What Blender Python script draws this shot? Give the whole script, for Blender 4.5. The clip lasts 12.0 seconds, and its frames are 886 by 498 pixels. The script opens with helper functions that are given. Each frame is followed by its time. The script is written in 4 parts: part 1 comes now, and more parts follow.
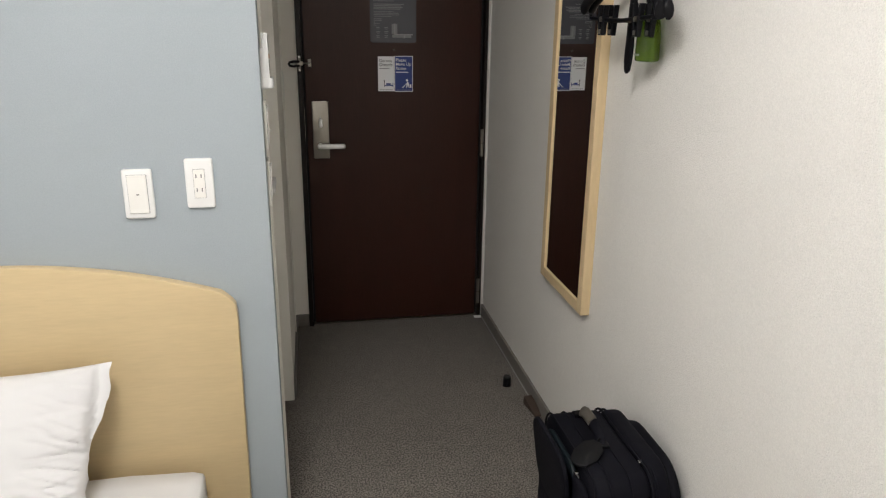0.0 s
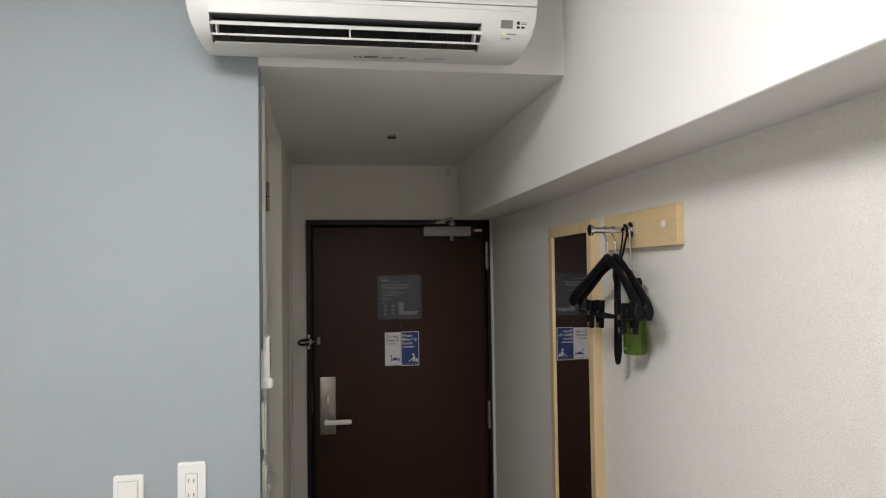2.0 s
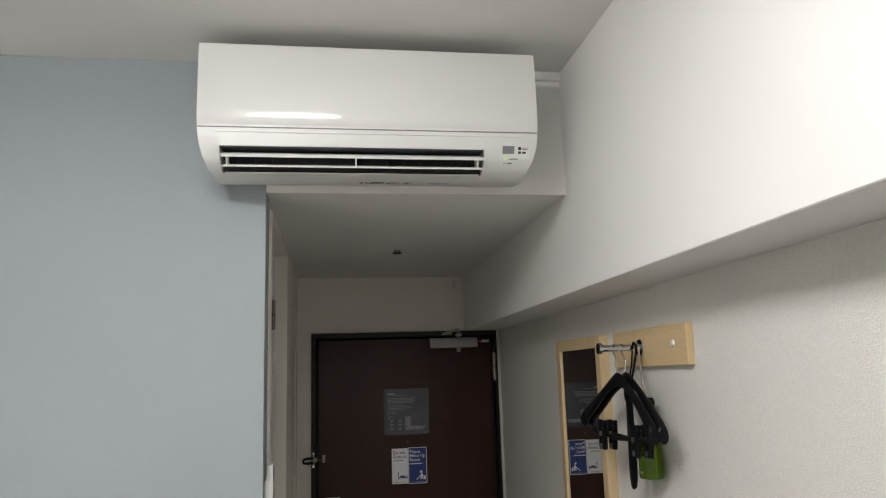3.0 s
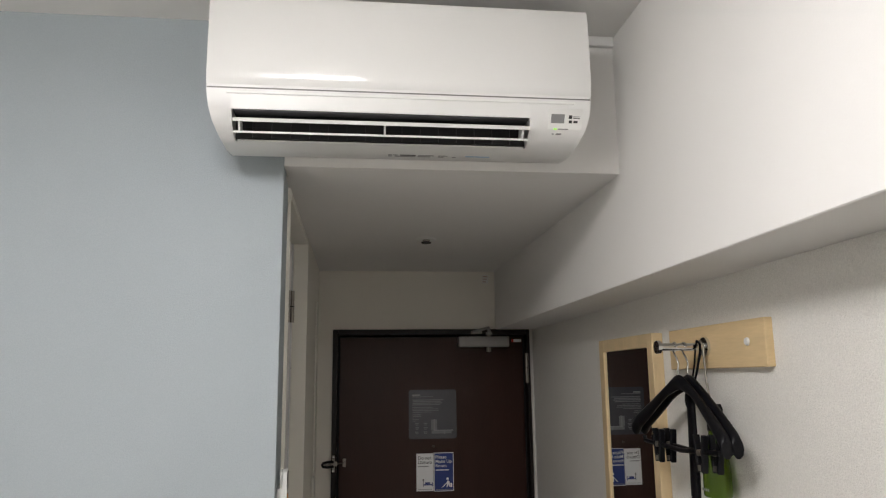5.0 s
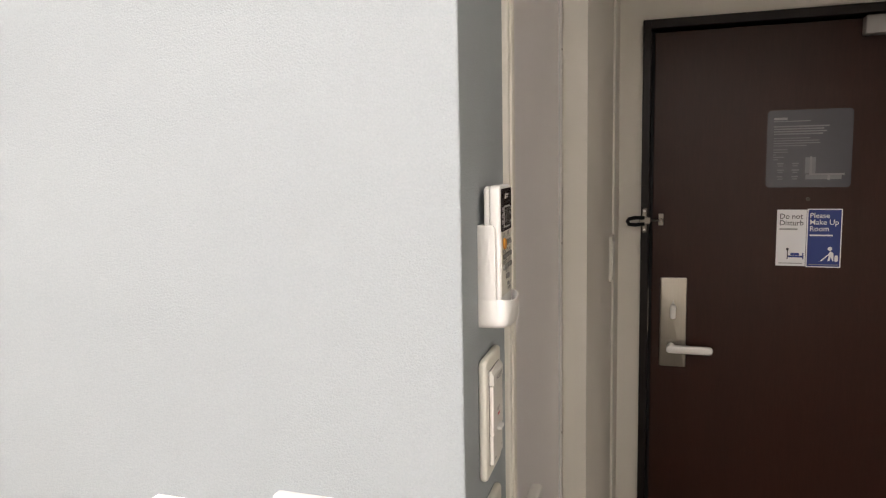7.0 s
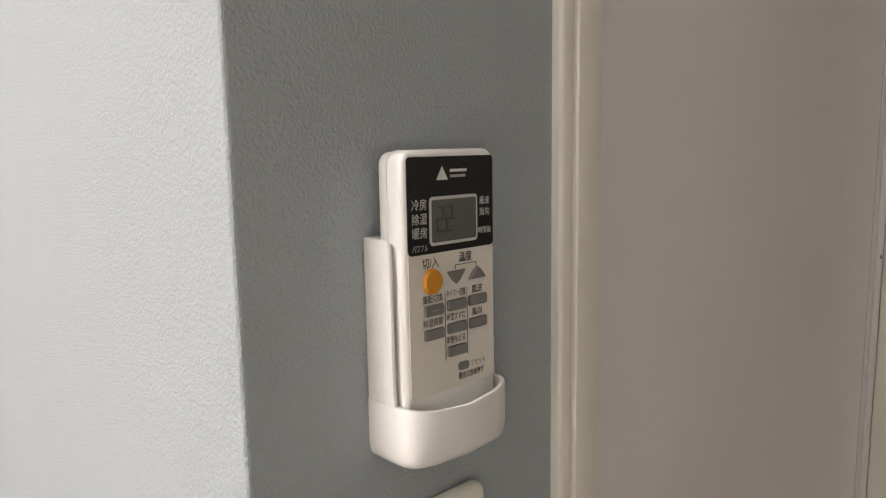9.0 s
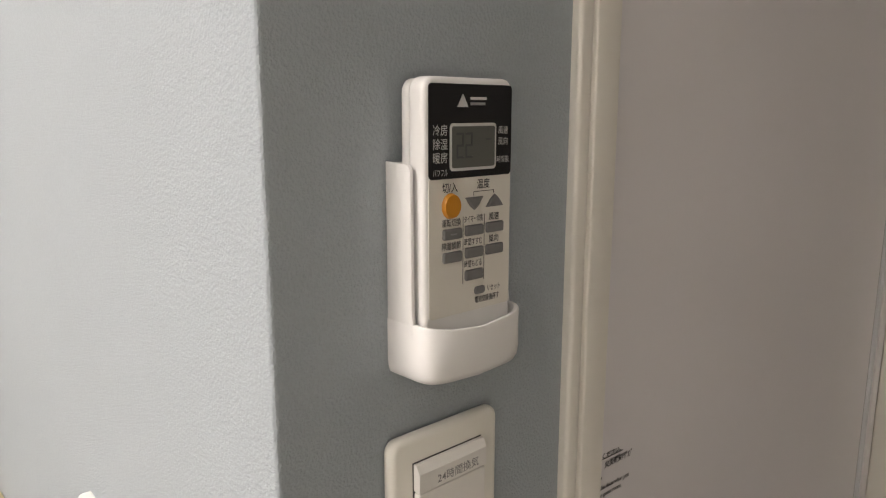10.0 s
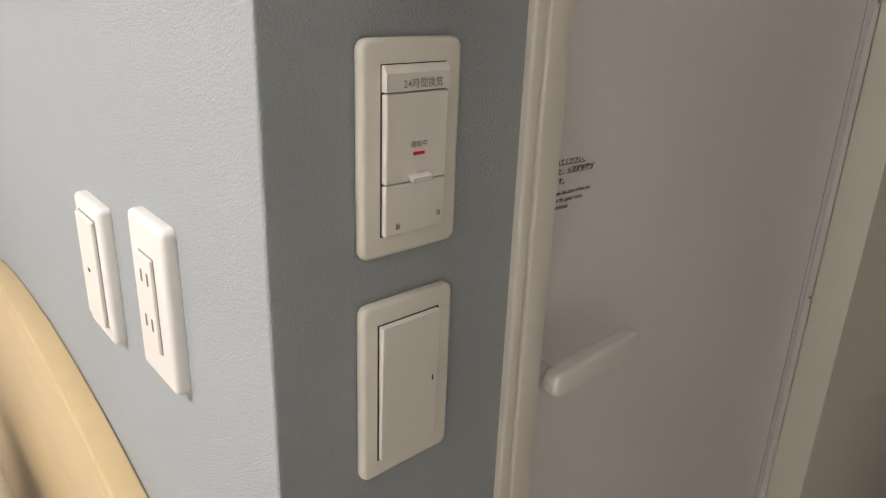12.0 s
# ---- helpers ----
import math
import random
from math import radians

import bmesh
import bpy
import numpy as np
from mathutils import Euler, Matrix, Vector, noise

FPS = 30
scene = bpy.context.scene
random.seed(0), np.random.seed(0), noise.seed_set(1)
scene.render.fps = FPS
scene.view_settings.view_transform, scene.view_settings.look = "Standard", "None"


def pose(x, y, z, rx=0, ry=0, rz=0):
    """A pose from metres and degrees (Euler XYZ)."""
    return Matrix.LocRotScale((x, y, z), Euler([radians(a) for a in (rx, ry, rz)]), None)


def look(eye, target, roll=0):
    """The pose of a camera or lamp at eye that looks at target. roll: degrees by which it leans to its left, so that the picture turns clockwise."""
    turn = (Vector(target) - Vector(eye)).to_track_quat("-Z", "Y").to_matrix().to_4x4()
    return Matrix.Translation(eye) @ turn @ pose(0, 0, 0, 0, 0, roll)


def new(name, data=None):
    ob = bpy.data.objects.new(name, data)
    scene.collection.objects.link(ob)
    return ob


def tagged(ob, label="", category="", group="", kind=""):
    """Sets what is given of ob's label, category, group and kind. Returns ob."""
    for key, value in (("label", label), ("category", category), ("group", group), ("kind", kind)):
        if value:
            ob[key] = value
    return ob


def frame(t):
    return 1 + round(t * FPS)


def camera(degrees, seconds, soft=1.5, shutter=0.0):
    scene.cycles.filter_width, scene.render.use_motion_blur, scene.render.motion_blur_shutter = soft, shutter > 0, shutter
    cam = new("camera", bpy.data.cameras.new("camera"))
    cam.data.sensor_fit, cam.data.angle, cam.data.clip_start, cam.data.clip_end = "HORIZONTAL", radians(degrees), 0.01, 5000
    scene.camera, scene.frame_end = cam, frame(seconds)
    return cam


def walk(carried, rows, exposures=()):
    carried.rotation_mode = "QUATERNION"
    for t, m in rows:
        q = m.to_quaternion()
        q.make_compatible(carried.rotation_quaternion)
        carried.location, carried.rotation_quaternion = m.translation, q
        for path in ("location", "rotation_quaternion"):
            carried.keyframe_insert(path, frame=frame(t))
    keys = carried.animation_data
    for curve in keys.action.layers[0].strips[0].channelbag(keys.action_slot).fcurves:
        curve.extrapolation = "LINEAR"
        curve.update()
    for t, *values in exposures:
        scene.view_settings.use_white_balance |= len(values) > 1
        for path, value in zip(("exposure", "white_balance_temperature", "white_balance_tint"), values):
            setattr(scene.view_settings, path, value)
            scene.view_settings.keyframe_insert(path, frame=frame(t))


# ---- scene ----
cam = camera(63.6, 12.0, soft=1.2)
PATH = [
    (0, (0.112, -1.79, 1.45), (0.462, 0.083, 0.845), 0.7),
    (0.5, (0.125, -1.801, 1.479), (0.476, 0.116, 1.028), 0.7),
    (1, (0.132, -1.799, 1.506), (0.487, 0.147, 1.209), 0.7),
    (1.5, (0.158, -1.804, 1.536), (0.496, 0.163, 1.402), 0.1),
    (2, (0.168, -1.808, 1.573), (0.485, 0.165, 1.642), -0.8),
    (2.5, (0.164, -1.815, 1.599), (0.468, 0.148, 1.83), -1.4),
    (3, (0.167, -1.809, 1.626), (0.471, 0.137, 1.973), -1.8),
    (3.2, (0.163, -1.794, 1.644), (0.472, 0.147, 2.014), -1.8),
    (4.8, (0.182, -1.698, 1.613), (0.437, 0.247, 2.004), -0.7),
    (5, (0.166, -1.598, 1.616), (0.405, 0.355, 1.973), -0.7),
    (5.5, (0.152, -1.359, 1.581), (0.311, 0.623, 1.795), -0.9),
    (6, (0.213, -1.082, 1.514), (0.167, 0.917, 1.553), -1.3),
    (6.5, (0.209, -0.811, 1.479), (-0.079, 1.164, 1.357), -1.4),
    (7, (0.176, -0.574, 1.441), (-0.454, 1.309, 1.204), -1.1),
    (7.5, (0.22, -0.365, 1.433), (-0.782, 1.343, 1.15), -0.8),
    (7.7, (0.243, -0.287, 1.448), (-0.889, 1.335, 1.152), -0.5),
    (9.3, (0.243, -0.109, 1.417), (-1.259, 1.18, 1.128), -1.1),
    (9.5, (0.241, -0.112, 1.416), (-1.258, 1.177, 1.112), -0.9),
    (10, (0.252, -0.121, 1.405), (-1.253, 1.142, 1.029), -0.0),
    (10.5, (0.263, -0.14, 1.364), (-1.219, 1.133, 0.936), 0.6),
    (11, (0.279, -0.153, 1.33), (-1.178, 1.113, 0.805), 1.6),
    (11.5, (0.295, -0.16, 1.307), (-1.128, 1.102, 0.687), 2.1),
    (12, (0.311, -0.15, 1.283), (-1.108, 1.075, 0.585), 2.1),
]
walk(cam, [(t, look(eye, target, roll)) for t, eye, target, roll in PATH],
     exposures=[(0, -0.16, 6250, 10), (1.5, -0.33, 6220, 10), (2.5, -0.66, 6200, 10), (3.2, -0.75, 6200, 10), (5.0, -0.56, 6260, 11), (5.5, -0.35, 6430, 12),
                (6.0, 0.04, 6650, 14), (6.5, 0.30, 6720, 16), (7.5, 0.27, 6700, 15), (9.5, 0.05, 6680, 15), (10.5, 0.0, 6680, 15), (12.0, -0.02, 6680, 15)])

# ---- light ----
world = bpy.data.worlds.new("world")
scene.world = world
world.use_nodes = True
world.node_tree.nodes["Background"].inputs[0].default_value = (0.9, 0.95, 1.0, 1)
world.node_tree.nodes["Background"].inputs[1].default_value = 0.02

LAMP = (-0.20, -1.40)
LAMP_COLOR, LAMP_STRENGTH = (1.0, 0.95, 0.90), 50.0


# ---- materials ----
def material(name, color, rough=0.5, metal=0.0, spread=0.06, scale=6.0, fine=0.0, fine_scale=300.0, bump=0.0, bump_scale=300.0,
             depth=0.001, stretch=(1, 1, 1), coat=0.0, spec=0.5, band=0.25):
    m = bpy.data.materials.new(name)
    m.use_nodes = True
    nt = m.node_tree
    b = nt.nodes["Principled BSDF"]
    b.inputs["Roughness"].default_value, b.inputs["Metallic"].default_value = rough, metal
    b.inputs["Coat Weight"].default_value = coat
    b.inputs["Specular IOR Level"].default_value = spec
    co = nt.nodes.new("ShaderNodeTexCoord")
    mp = nt.nodes.new("ShaderNodeMapping")
    mp.inputs["Scale"].default_value = stretch
    nt.links.new(co.outputs["Object"], mp.inputs["Vector"])

    def noise_node(s, detail=4.0):
        n = nt.nodes.new("ShaderNodeTexNoise")
        n.inputs["Scale"].default_value, n.inputs["Detail"].default_value = s, detail
        nt.links.new(mp.outputs["Vector"], n.inputs["Vector"])
        return n.outputs["Fac"]

    def vary(socket, fac, amount, half=0.25):
        mix = nt.nodes.new("ShaderNodeMix")
        mix.data_type, mix.blend_type = "RGBA", "MULTIPLY"
        mix.inputs["Factor"].default_value = 1.0
        ramp = nt.nodes.new("ShaderNodeMapRange")
        ramp.inputs[1].default_value, ramp.inputs[2].default_value = 0.5 - half, 0.5 + half
        ramp.inputs[3].default_value, ramp.inputs[4].default_value = 1 - amount, 1 + amount
        nt.links.new(fac, ramp.inputs[0])
        if socket is None:
            mix.inputs["A"].default_value = (*color, 1)
        else:
            nt.links.new(socket, mix.inputs["A"])
        nt.links.new(ramp.outputs[0], mix.inputs["B"])
        return mix.outputs["Result"]

    out = None
    if spread:
        out = vary(out, noise_node(scale), spread)
    if fine:
        out = vary(out, noise_node(fine_scale, 2.0), fine, band)
    if out is None:
        b.inputs["Base Color"].default_value = (*color, 1)
    else:
        nt.links.new(out, b.inputs["Base Color"])
    if bump:
        bp = nt.nodes.new("ShaderNodeBump")
        bp.inputs["Strength"].default_value, bp.inputs["Distance"].default_value = bump, depth
        nt.links.new(noise_node(bump_scale, 3.0), bp.inputs["Height"])
        nt.links.new(bp.outputs["Normal"], b.inputs["Normal"])
    return m


def glowing(name, color, strength):
    m = bpy.data.materials.new(name)
    m.use_nodes = True
    b = m.node_tree.nodes["Principled BSDF"]
    b.inputs["Base Color"].default_value = (*color, 1)
    b.inputs["Emission Color"].default_value, b.inputs["Emission Strength"].default_value = (*color, 1), strength
    return m


M_BLUE = material("blue_grey_wallpaper", (0.362, 0.405, 0.428), 0.75, spread=0.025, scale=3, fine=0.04, fine_scale=520, bump=0.8, bump_scale=600, depth=0.0011, spec=0.3)
M_WALL = material("cream_wallpaper", (0.83, 0.812, 0.768), 0.8, spread=0.02, scale=3, fine=0.07, fine_scale=330, bump=1.0, bump_scale=350, depth=0.0028, spec=0.2)
M_CEIL = material("white_ceiling_paper", (0.83, 0.82, 0.80), 0.85, spread=0.02, scale=2, bump=0.15, bump_scale=300, depth=0.001, spec=0.2)
M_PASS = material("beige_passage_wallpaper", (0.85, 0.82, 0.75), 0.85, spread=0.02, scale=2, bump=0.3, bump_scale=270, depth=0.0015, spec=0.2)
M_VANE = material("grey_vane_plastic", (0.06, 0.06, 0.06), 0.5, spread=0.03)
M_CARPET = material("grey_brown_carpet", (0.182, 0.166, 0.146), 0.95, spread=0.12, scale=30, fine=0.55, fine_scale=180, bump=1.0, bump_scale=210, depth=0.005, spec=0.05, band=0.11)
M_BASE = material("grey_vinyl_skirting", (0.20, 0.185, 0.165), 0.5, spread=0.04, scale=8)
M_DOOR = material("dark_brown_laminate", (0.034, 0.0115, 0.0070), 0.36, spread=0.12, scale=14, fine=0.10, fine_scale=200, bump=0.05, bump_scale=250, stretch=(1, 1, 0.12), spec=0.25)
M_FRAME = material("black_brown_steel", (0.010, 0.006, 0.005), 0.4, spread=0.06, scale=10, spec=0.3)
M_SEAL = material("black_rubber", (0.008, 0.008, 0.008), 0.7, spread=0.05)
M_TRIM = material("white_painted_trim", (0.83, 0.81, 0.74), 0.42, spread=0.02, scale=5, bump=0.04, bump_scale=90, depth=0.001)
M_BATH = material("pale_lilac_door_panel", (0.84, 0.825, 0.835), 0.30, spread=0.02, scale=3, spec=0.4)
M_ALU = material("pale_anodised_aluminium", (0.70, 0.72, 0.74), 0.35, spread=0.02, scale=5)
M_WOOD = material("pale_beech_laminate", (0.60, 0.470, 0.272), 0.45, spread=0.045, scale=7, fine=0.035, fine_scale=60, bump=0.03, bump_scale=120, stretch=(0.35, 1, 3.2), spec=0.4)
M_PINE = material("pale_wood_frame", (0.66, 0.51, 0.30), 0.45, spread=0.06, scale=12, fine=0.05, fine_scale=90, stretch=(1, 1, 0.25), spec=0.4)
M_PINE_H = material("pale_wood_board", (0.66, 0.50, 0.28), 0.45, spread=0.06, scale=12, fine=0.05, fine_scale=90, stretch=(1, 0.25, 2.5), spec=0.4)
M_WHITE = material("white_plastic", (0.80, 0.80, 0.78), 0.32, spread=0.015, scale=8)
M_WHITE_IN = material("white_switch_plastic", (0.83, 0.82, 0.775), 0.38, spread=0.015, scale=8)
M_CREAM = material("warm_white_plastic", (0.83, 0.82, 0.745), 0.38, spread=0.015, scale=8)
M_ACWHITE = material("glossy_white_plastic", (0.81, 0.81, 0.795), 0.13, spread=0.01, scale=4, spec=0.5)
M_ACMATT = material("satin_white_plastic", (0.76, 0.76, 0.745), 0.38, spread=0.01, scale=4)
M_DARK = material("dark_grey_plastic", (0.03, 0.03, 0.032), 0.5, spread=0.05)
M_BLACKP = material("black_plastic", (0.0045, 0.0045, 0.006), 0.38, spec=0.18, spread=0.08, scale=20, bump=0.06, bump_scale=400, depth=0.0005)
M_BLACKG = material("glossy_black_print", (0.006, 0.006, 0.007), 0.25, spread=0)
M_CHROME = material("polished_chrome", (0.72, 0.72, 0.72), 0.12, metal=1.0, spread=0.02)
M_STEEL = material("satin_steel", (0.33, 0.305, 0.265), 0.36, metal=0.9, spread=0.04, scale=30, stretch=(8, 1, 0.5))
M_LEVER = material("bright_satin_metal", (0.88, 0.87, 0.84), 0.3, metal=0.2, spread=0.02)
M_GREYM = material("grey_painted_metal", (0.36, 0.35, 0.34), 0.45, metal=0.2, spread=0.04, scale=20)
M_SHEET = material("white_cotton", (0.70, 0.695, 0.69), 0.9, spread=0.015, scale=5, bump=0.12, bump_scale=700, depth=0.0006, spec=0.1)
M_FABRIC = material("black_woven_nylon", (0.005, 0.005, 0.008), 0.7, spread=0.15, scale=25, fine=0.2, fine_scale=900, bump=0.4, bump_scale=900, depth=0.0008, spec=0.1)
M_LINING = material("dark_blue_green_lining", (0.006, 0.011, 0.014), 0.6, spread=0.2, scale=30, spec=0.3)
M_LEATHER = material("black_leather", (0.006, 0.006, 0.007), 0.55, spread=0.1, scale=40, bump=0.2, bump_scale=300, spec=0.2)
M_NAVY = material("navy_blue_print", (0.012, 0.035, 0.20), 0.4, spread=0.02)
M_CARD = material("white_card", (0.84, 0.84, 0.85), 0.5, spread=0.01)
M_SHEETPLAN = material("translucent_grey_film", (0.060, 0.060, 0.072), 0.22, spread=0.03, scale=8)
M_PLANBAR = material("pale_grey_print", (0.17, 0.17, 0.18), 0.4, spread=0)
M_PLANLINE = material("light_grey_print", (0.24, 0.24, 0.24), 0.4, spread=0)
M_GREYINK = material("grey_print", (0.22, 0.22, 0.22), 0.5, spread=0)
M_INK = material("dark_print", (0.02, 0.02, 0.022), 0.5, spread=0)
M_PALEINK = material("pale_print", (0.30, 0.30, 0.30), 0.5, spread=0)
M_LIGHTINK = material("near_white_print", (0.55, 0.55, 0.54), 0.5, spread=0)
M_SKYINK = material("light_blue_print", (0.30, 0.48, 0.68), 0.5, spread=0)
M_ORANGE = material("orange_rubber", (0.62, 0.26, 0.02), 0.42, spread=0.02)
M_BUTTON = material("grey_rubber", (0.18, 0.18, 0.177), 0.5, spread=0.03)
M_PANEL = material("pale_beige_print", (0.72, 0.70, 0.63), 0.42, spread=0.01)
M_LCD = material("grey_green_lcd", (0.115, 0.12, 0.108), 0.2, spread=0.02)
M_LCDSEG = material("dark_lcd_segment", (0.035, 0.038, 0.038), 0.3, spread=0)
M_RED = material("red_print", (0.55, 0.04, 0.03), 0.5, spread=0)
M_PINK = material("faded_red_print", (0.62, 0.50, 0.45), 0.6, spread=0)
M_WEDGE = material("brown_wood_wedge", (0.052, 0.034, 0.024), 0.6, spread=0.1, scale=60)
M_LAMP = glowing("lamp_diffuser", LAMP_COLOR, LAMP_STRENGTH)
M_LED_RED = glowing("red_indicator", (0.45, 0.0, 0.02), 0.25)
M_LED_GREEN = glowing("green_indicator", (0.35, 0.9, 0.12), 0.8)
M_MIRROR = material("mirror_glass", (0.86, 0.87, 0.86), 0.015, metal=1.0, spread=0)
M_GREEN = material("green_translucent_plastic", (0.16, 0.30, 0.010), 0.2, spread=0.04, scale=40)
M_GREEN.node_tree.nodes["Principled BSDF"].inputs["Transmission Weight"].default_value = 0.75


# ---- mesh tools ----
PLACE = {}


def thing(name, at, label, category, group="", kind=""):
    e = new(name)
    e.empty_display_size = 0.02
    e.location = at
    PLACE[e] = Matrix.Translation(at)
    return tagged(e, label, category, group, kind)


def part(name, bm, mat, parent=None, label="", smooth=None):
    me = bpy.data.meshes.new(name)
    bmesh.ops.recalc_face_normals(bm, faces=bm.faces[:])
    bm.to_mesh(me)
    bm.free()
    me.materials.append(mat)
    if smooth is not None:
        me.shade_smooth()
        me.set_sharp_from_angle(angle=radians(smooth))
    ob = new(name, me)
    if parent is not None:
        ob.parent = parent
        ob.matrix_parent_inverse = PLACE.get(parent, Matrix()).inverted()
    if label:
        ob["label"] = label
    return ob


def structure(name, bm, mat, label, category, smooth=None):
    return tagged(part(name, bm, mat, smooth=smooth), label, category, "", "structure")


def box(x0, x1, y0, y1, z0, z1, bevel=0.0, seg=2, bm=None):
    own = bmesh.new()
    m = Matrix.LocRotScale(((x0 + x1) / 2, (y0 + y1) / 2, (z0 + z1) / 2), None, (x1 - x0, y1 - y0, z1 - z0))
    bmesh.ops.create_cube(own, size=1, matrix=m)
    if bevel:
        bmesh.ops.bevel(own, geom=own.edges[:], offset=bevel, segments=seg, affect="EDGES", profile=0.5)
    return own if bm is None else merge(bm, own)


def merge(bm, own):
    me = bpy.data.meshes.new("t")
    own.to_mesh(me)
    own.free()
    bm.from_mesh(me)
    bpy.data.meshes.remove(me)
    return bm


def move(bm, m):
    bmesh.ops.transform(bm, matrix=m, verts=bm.verts[:])
    return bm


def rod(a, b, r, r2=None, seg=20, bm=None):
    own = bmesh.new()
    a, b = Vector(a), Vector(b)
    d = b - a
    m = Matrix.Translation((a + b) / 2) @ d.to_track_quat("Z", "Y").to_matrix().to_4x4()
    bmesh.ops.create_cone(own, cap_ends=True, segments=seg, radius1=r, radius2=r if r2 is None else r2, depth=d.length, matrix=m)
    return own if bm is None else merge(bm, own)


def tube(points, r, seg=10, bm=None, flat=1.0):
    """A round wire along points; flat squeezes it sideways."""
    own = bmesh.new()
    pts = [Vector(p) for p in points]
    rings, side = [], None
    for i, p in enumerate(pts):
        d = (pts[min(i + 1, len(pts) - 1)] - pts[max(i - 1, 0)]).normalized()
        if side is None:
            side = d.orthogonal().normalized()
        side = (side - d * side.dot(d)).normalized()
        up = d.cross(side)
        rings.append([own.verts.new(p + r * (math.cos(a) * side + flat * math.sin(a) * up)) for a in (2 * math.pi * k / seg for k in range(seg))])
    for p, q in zip(rings, rings[1:]):
        for k in range(seg):
            own.faces.new((p[k], p[(k + 1) % seg], q[(k + 1) % seg], q[k]))
    own.faces.new(rings[0]), own.faces.new(rings[-1])
    return own if bm is None else merge(bm, own)


def prism(outline, axis, lo, hi, bevel=0.0, seg=2):
    """An outline of 2D points, pushed along axis from lo to hi."""
    def at(p, h):
        return {"x": (h, p[0], p[1]), "y": (p[0], h, p[1]), "z": (p[0], p[1], h)}[axis]
    bm = bmesh.new()
    a, b = [bm.verts.new(at(p, lo)) for p in outline], [bm.verts.new(at(p, hi)) for p in outline]
    fa, fb = bm.faces.new(a), bm.faces.new(b)
    n = len(a)
    for i in range(n):
        bm.faces.new((a[i], a[(i + 1) % n], b[(i + 1) % n], b[i]))
    if bevel:
        bmesh.ops.recalc_face_normals(bm, faces=bm.faces[:])
        bmesh.ops.bevel(bm, geom=list(set(fa.edges[:] + fb.edges[:])), offset=bevel, segments=seg, affect="EDGES", profile=0.5)
    return bm


def round_rect(u0, u1, v0, v1, r, seg=6):
    out = []
    for cu, cv, s in ((u1 - r, v1 - r, 0), (u0 + r, v1 - r, 90), (u0 + r, v0 + r, 180), (u1 - r, v0 + r, 270)):
        out += [(cu + r * math.cos(radians(s + 90 * k / seg)), cv + r * math.sin(radians(s + 90 * k / seg))) for k in range(seg + 1)]
    return out


TURN = {"x": Matrix(((0, 0, 1, 0), (1, 0, 0, 0), (0, 1, 0, 0), (0, 0, 0, 1))),
        "-y": Matrix(((1, 0, 0, 0), (0, 0, -1, 0), (0, 1, 0, 0), (0, 0, 0, 1)))}


def lettering(text, size, at, facing, mat, parent, align="CENTER", squeeze=1.0, lean=None, bold=0.004):
    cu = bpy.data.curves.new("lettering", "FONT")
    cu.body, cu.size, cu.align_x, cu.align_y = text, size, align, "CENTER"
    cu.resolution_u, cu.offset = 3, bold * size
    tmp = new("lettering", cu)
    bpy.context.view_layer.update()
    me = bpy.data.meshes.new_from_object(tmp.evaluated_get(bpy.context.evaluated_depsgraph_get()))
    bpy.data.objects.remove(tmp)
    me.transform(Matrix.Translation(at) @ (lean or TURN[facing]) @ Matrix.Diagonal((squeeze, 1, 1, 1)))
    me.materials.clear()
    me.materials.append(mat)
    ob = new("lettering", me)
    ob.parent = parent
    ob.matrix_parent_inverse = PLACE.get(parent, Matrix()).inverted()
    return ob


# ---- the room ----
X_R, Z_C, Z_H, Z_B, X_B = 0.962, 2.445, 2.096, 1.831, 0.792
Y_D, X_W, Y_S, F_Z = 1.600, -1.38, -3.1, -0.017

structure("floor", box(X_W, X_R + 0.1, Y_S, 1.75, -0.08, F_Z), M_CARPET, "speckled grey-brown loop carpet floor", "carpet")
bm = prism([(X_W, 0.001), (0.0, 0.001), (-0.0086, 0.188), (X_W, 0.188)], "z", F_Z, Z_C)
bmesh.ops.bevel(bm, geom=[e for e in bm.edges if all(abs(v.co.x) < 0.001 for v in e.verts)], offset=0.0022, segments=3, affect="EDGES", profile=0.5)
structure("wall_north", bm, M_BLUE, "pale blue-grey textured wallpaper on the headboard wall", "wall")
bm = box(0.0, X_B, 0.0, 0.1, Z_H, Z_C)
structure("wall_header", bm, M_CEIL, "off-white bulkhead wall over the entrance passage", "wall")
structure("wall_bathroom", box(-0.10, 0.0, 0.8655, Y_D, F_Z, Z_H), M_PASS, "off-white passage wall past the bathroom door", "wall")
structure("wall_east", box(X_R, X_R + 0.1, Y_S, 1.75, F_Z, Z_C), M_WALL, "cream embossed wallpaper side wall", "wall")
structure("beam", box(X_B, X_R + 0.004, Y_S, Y_D, Z_B, Z_C, 0.002, 1), M_CEIL, "white boxed-in ceiling beam along the side wall", "beam")
structure("wall_entrance", box(-0.10, 0.065, Y_D, 1.75, F_Z, Z_H), M_PASS, "narrow cream wall beside the entrance door", "wall")
structure("wall_entrance_top", box(0.065, X_R, Y_D, 1.75, 1.833, Z_H), M_PASS, "cream wall above the entrance door", "wall")
structure("wall_entrance_side", box(0.944, X_R, Y_D, 1.75, F_Z, 1.833), M_WALL, "sliver of cream wall beside the door hinges", "wall")
structure("wall_south", box(X_W, X_R + 0.1, Y_S - 0.1, Y_S, F_Z, Z_C), M_WALL, "plain cream wall behind the bed's foot", "wall")
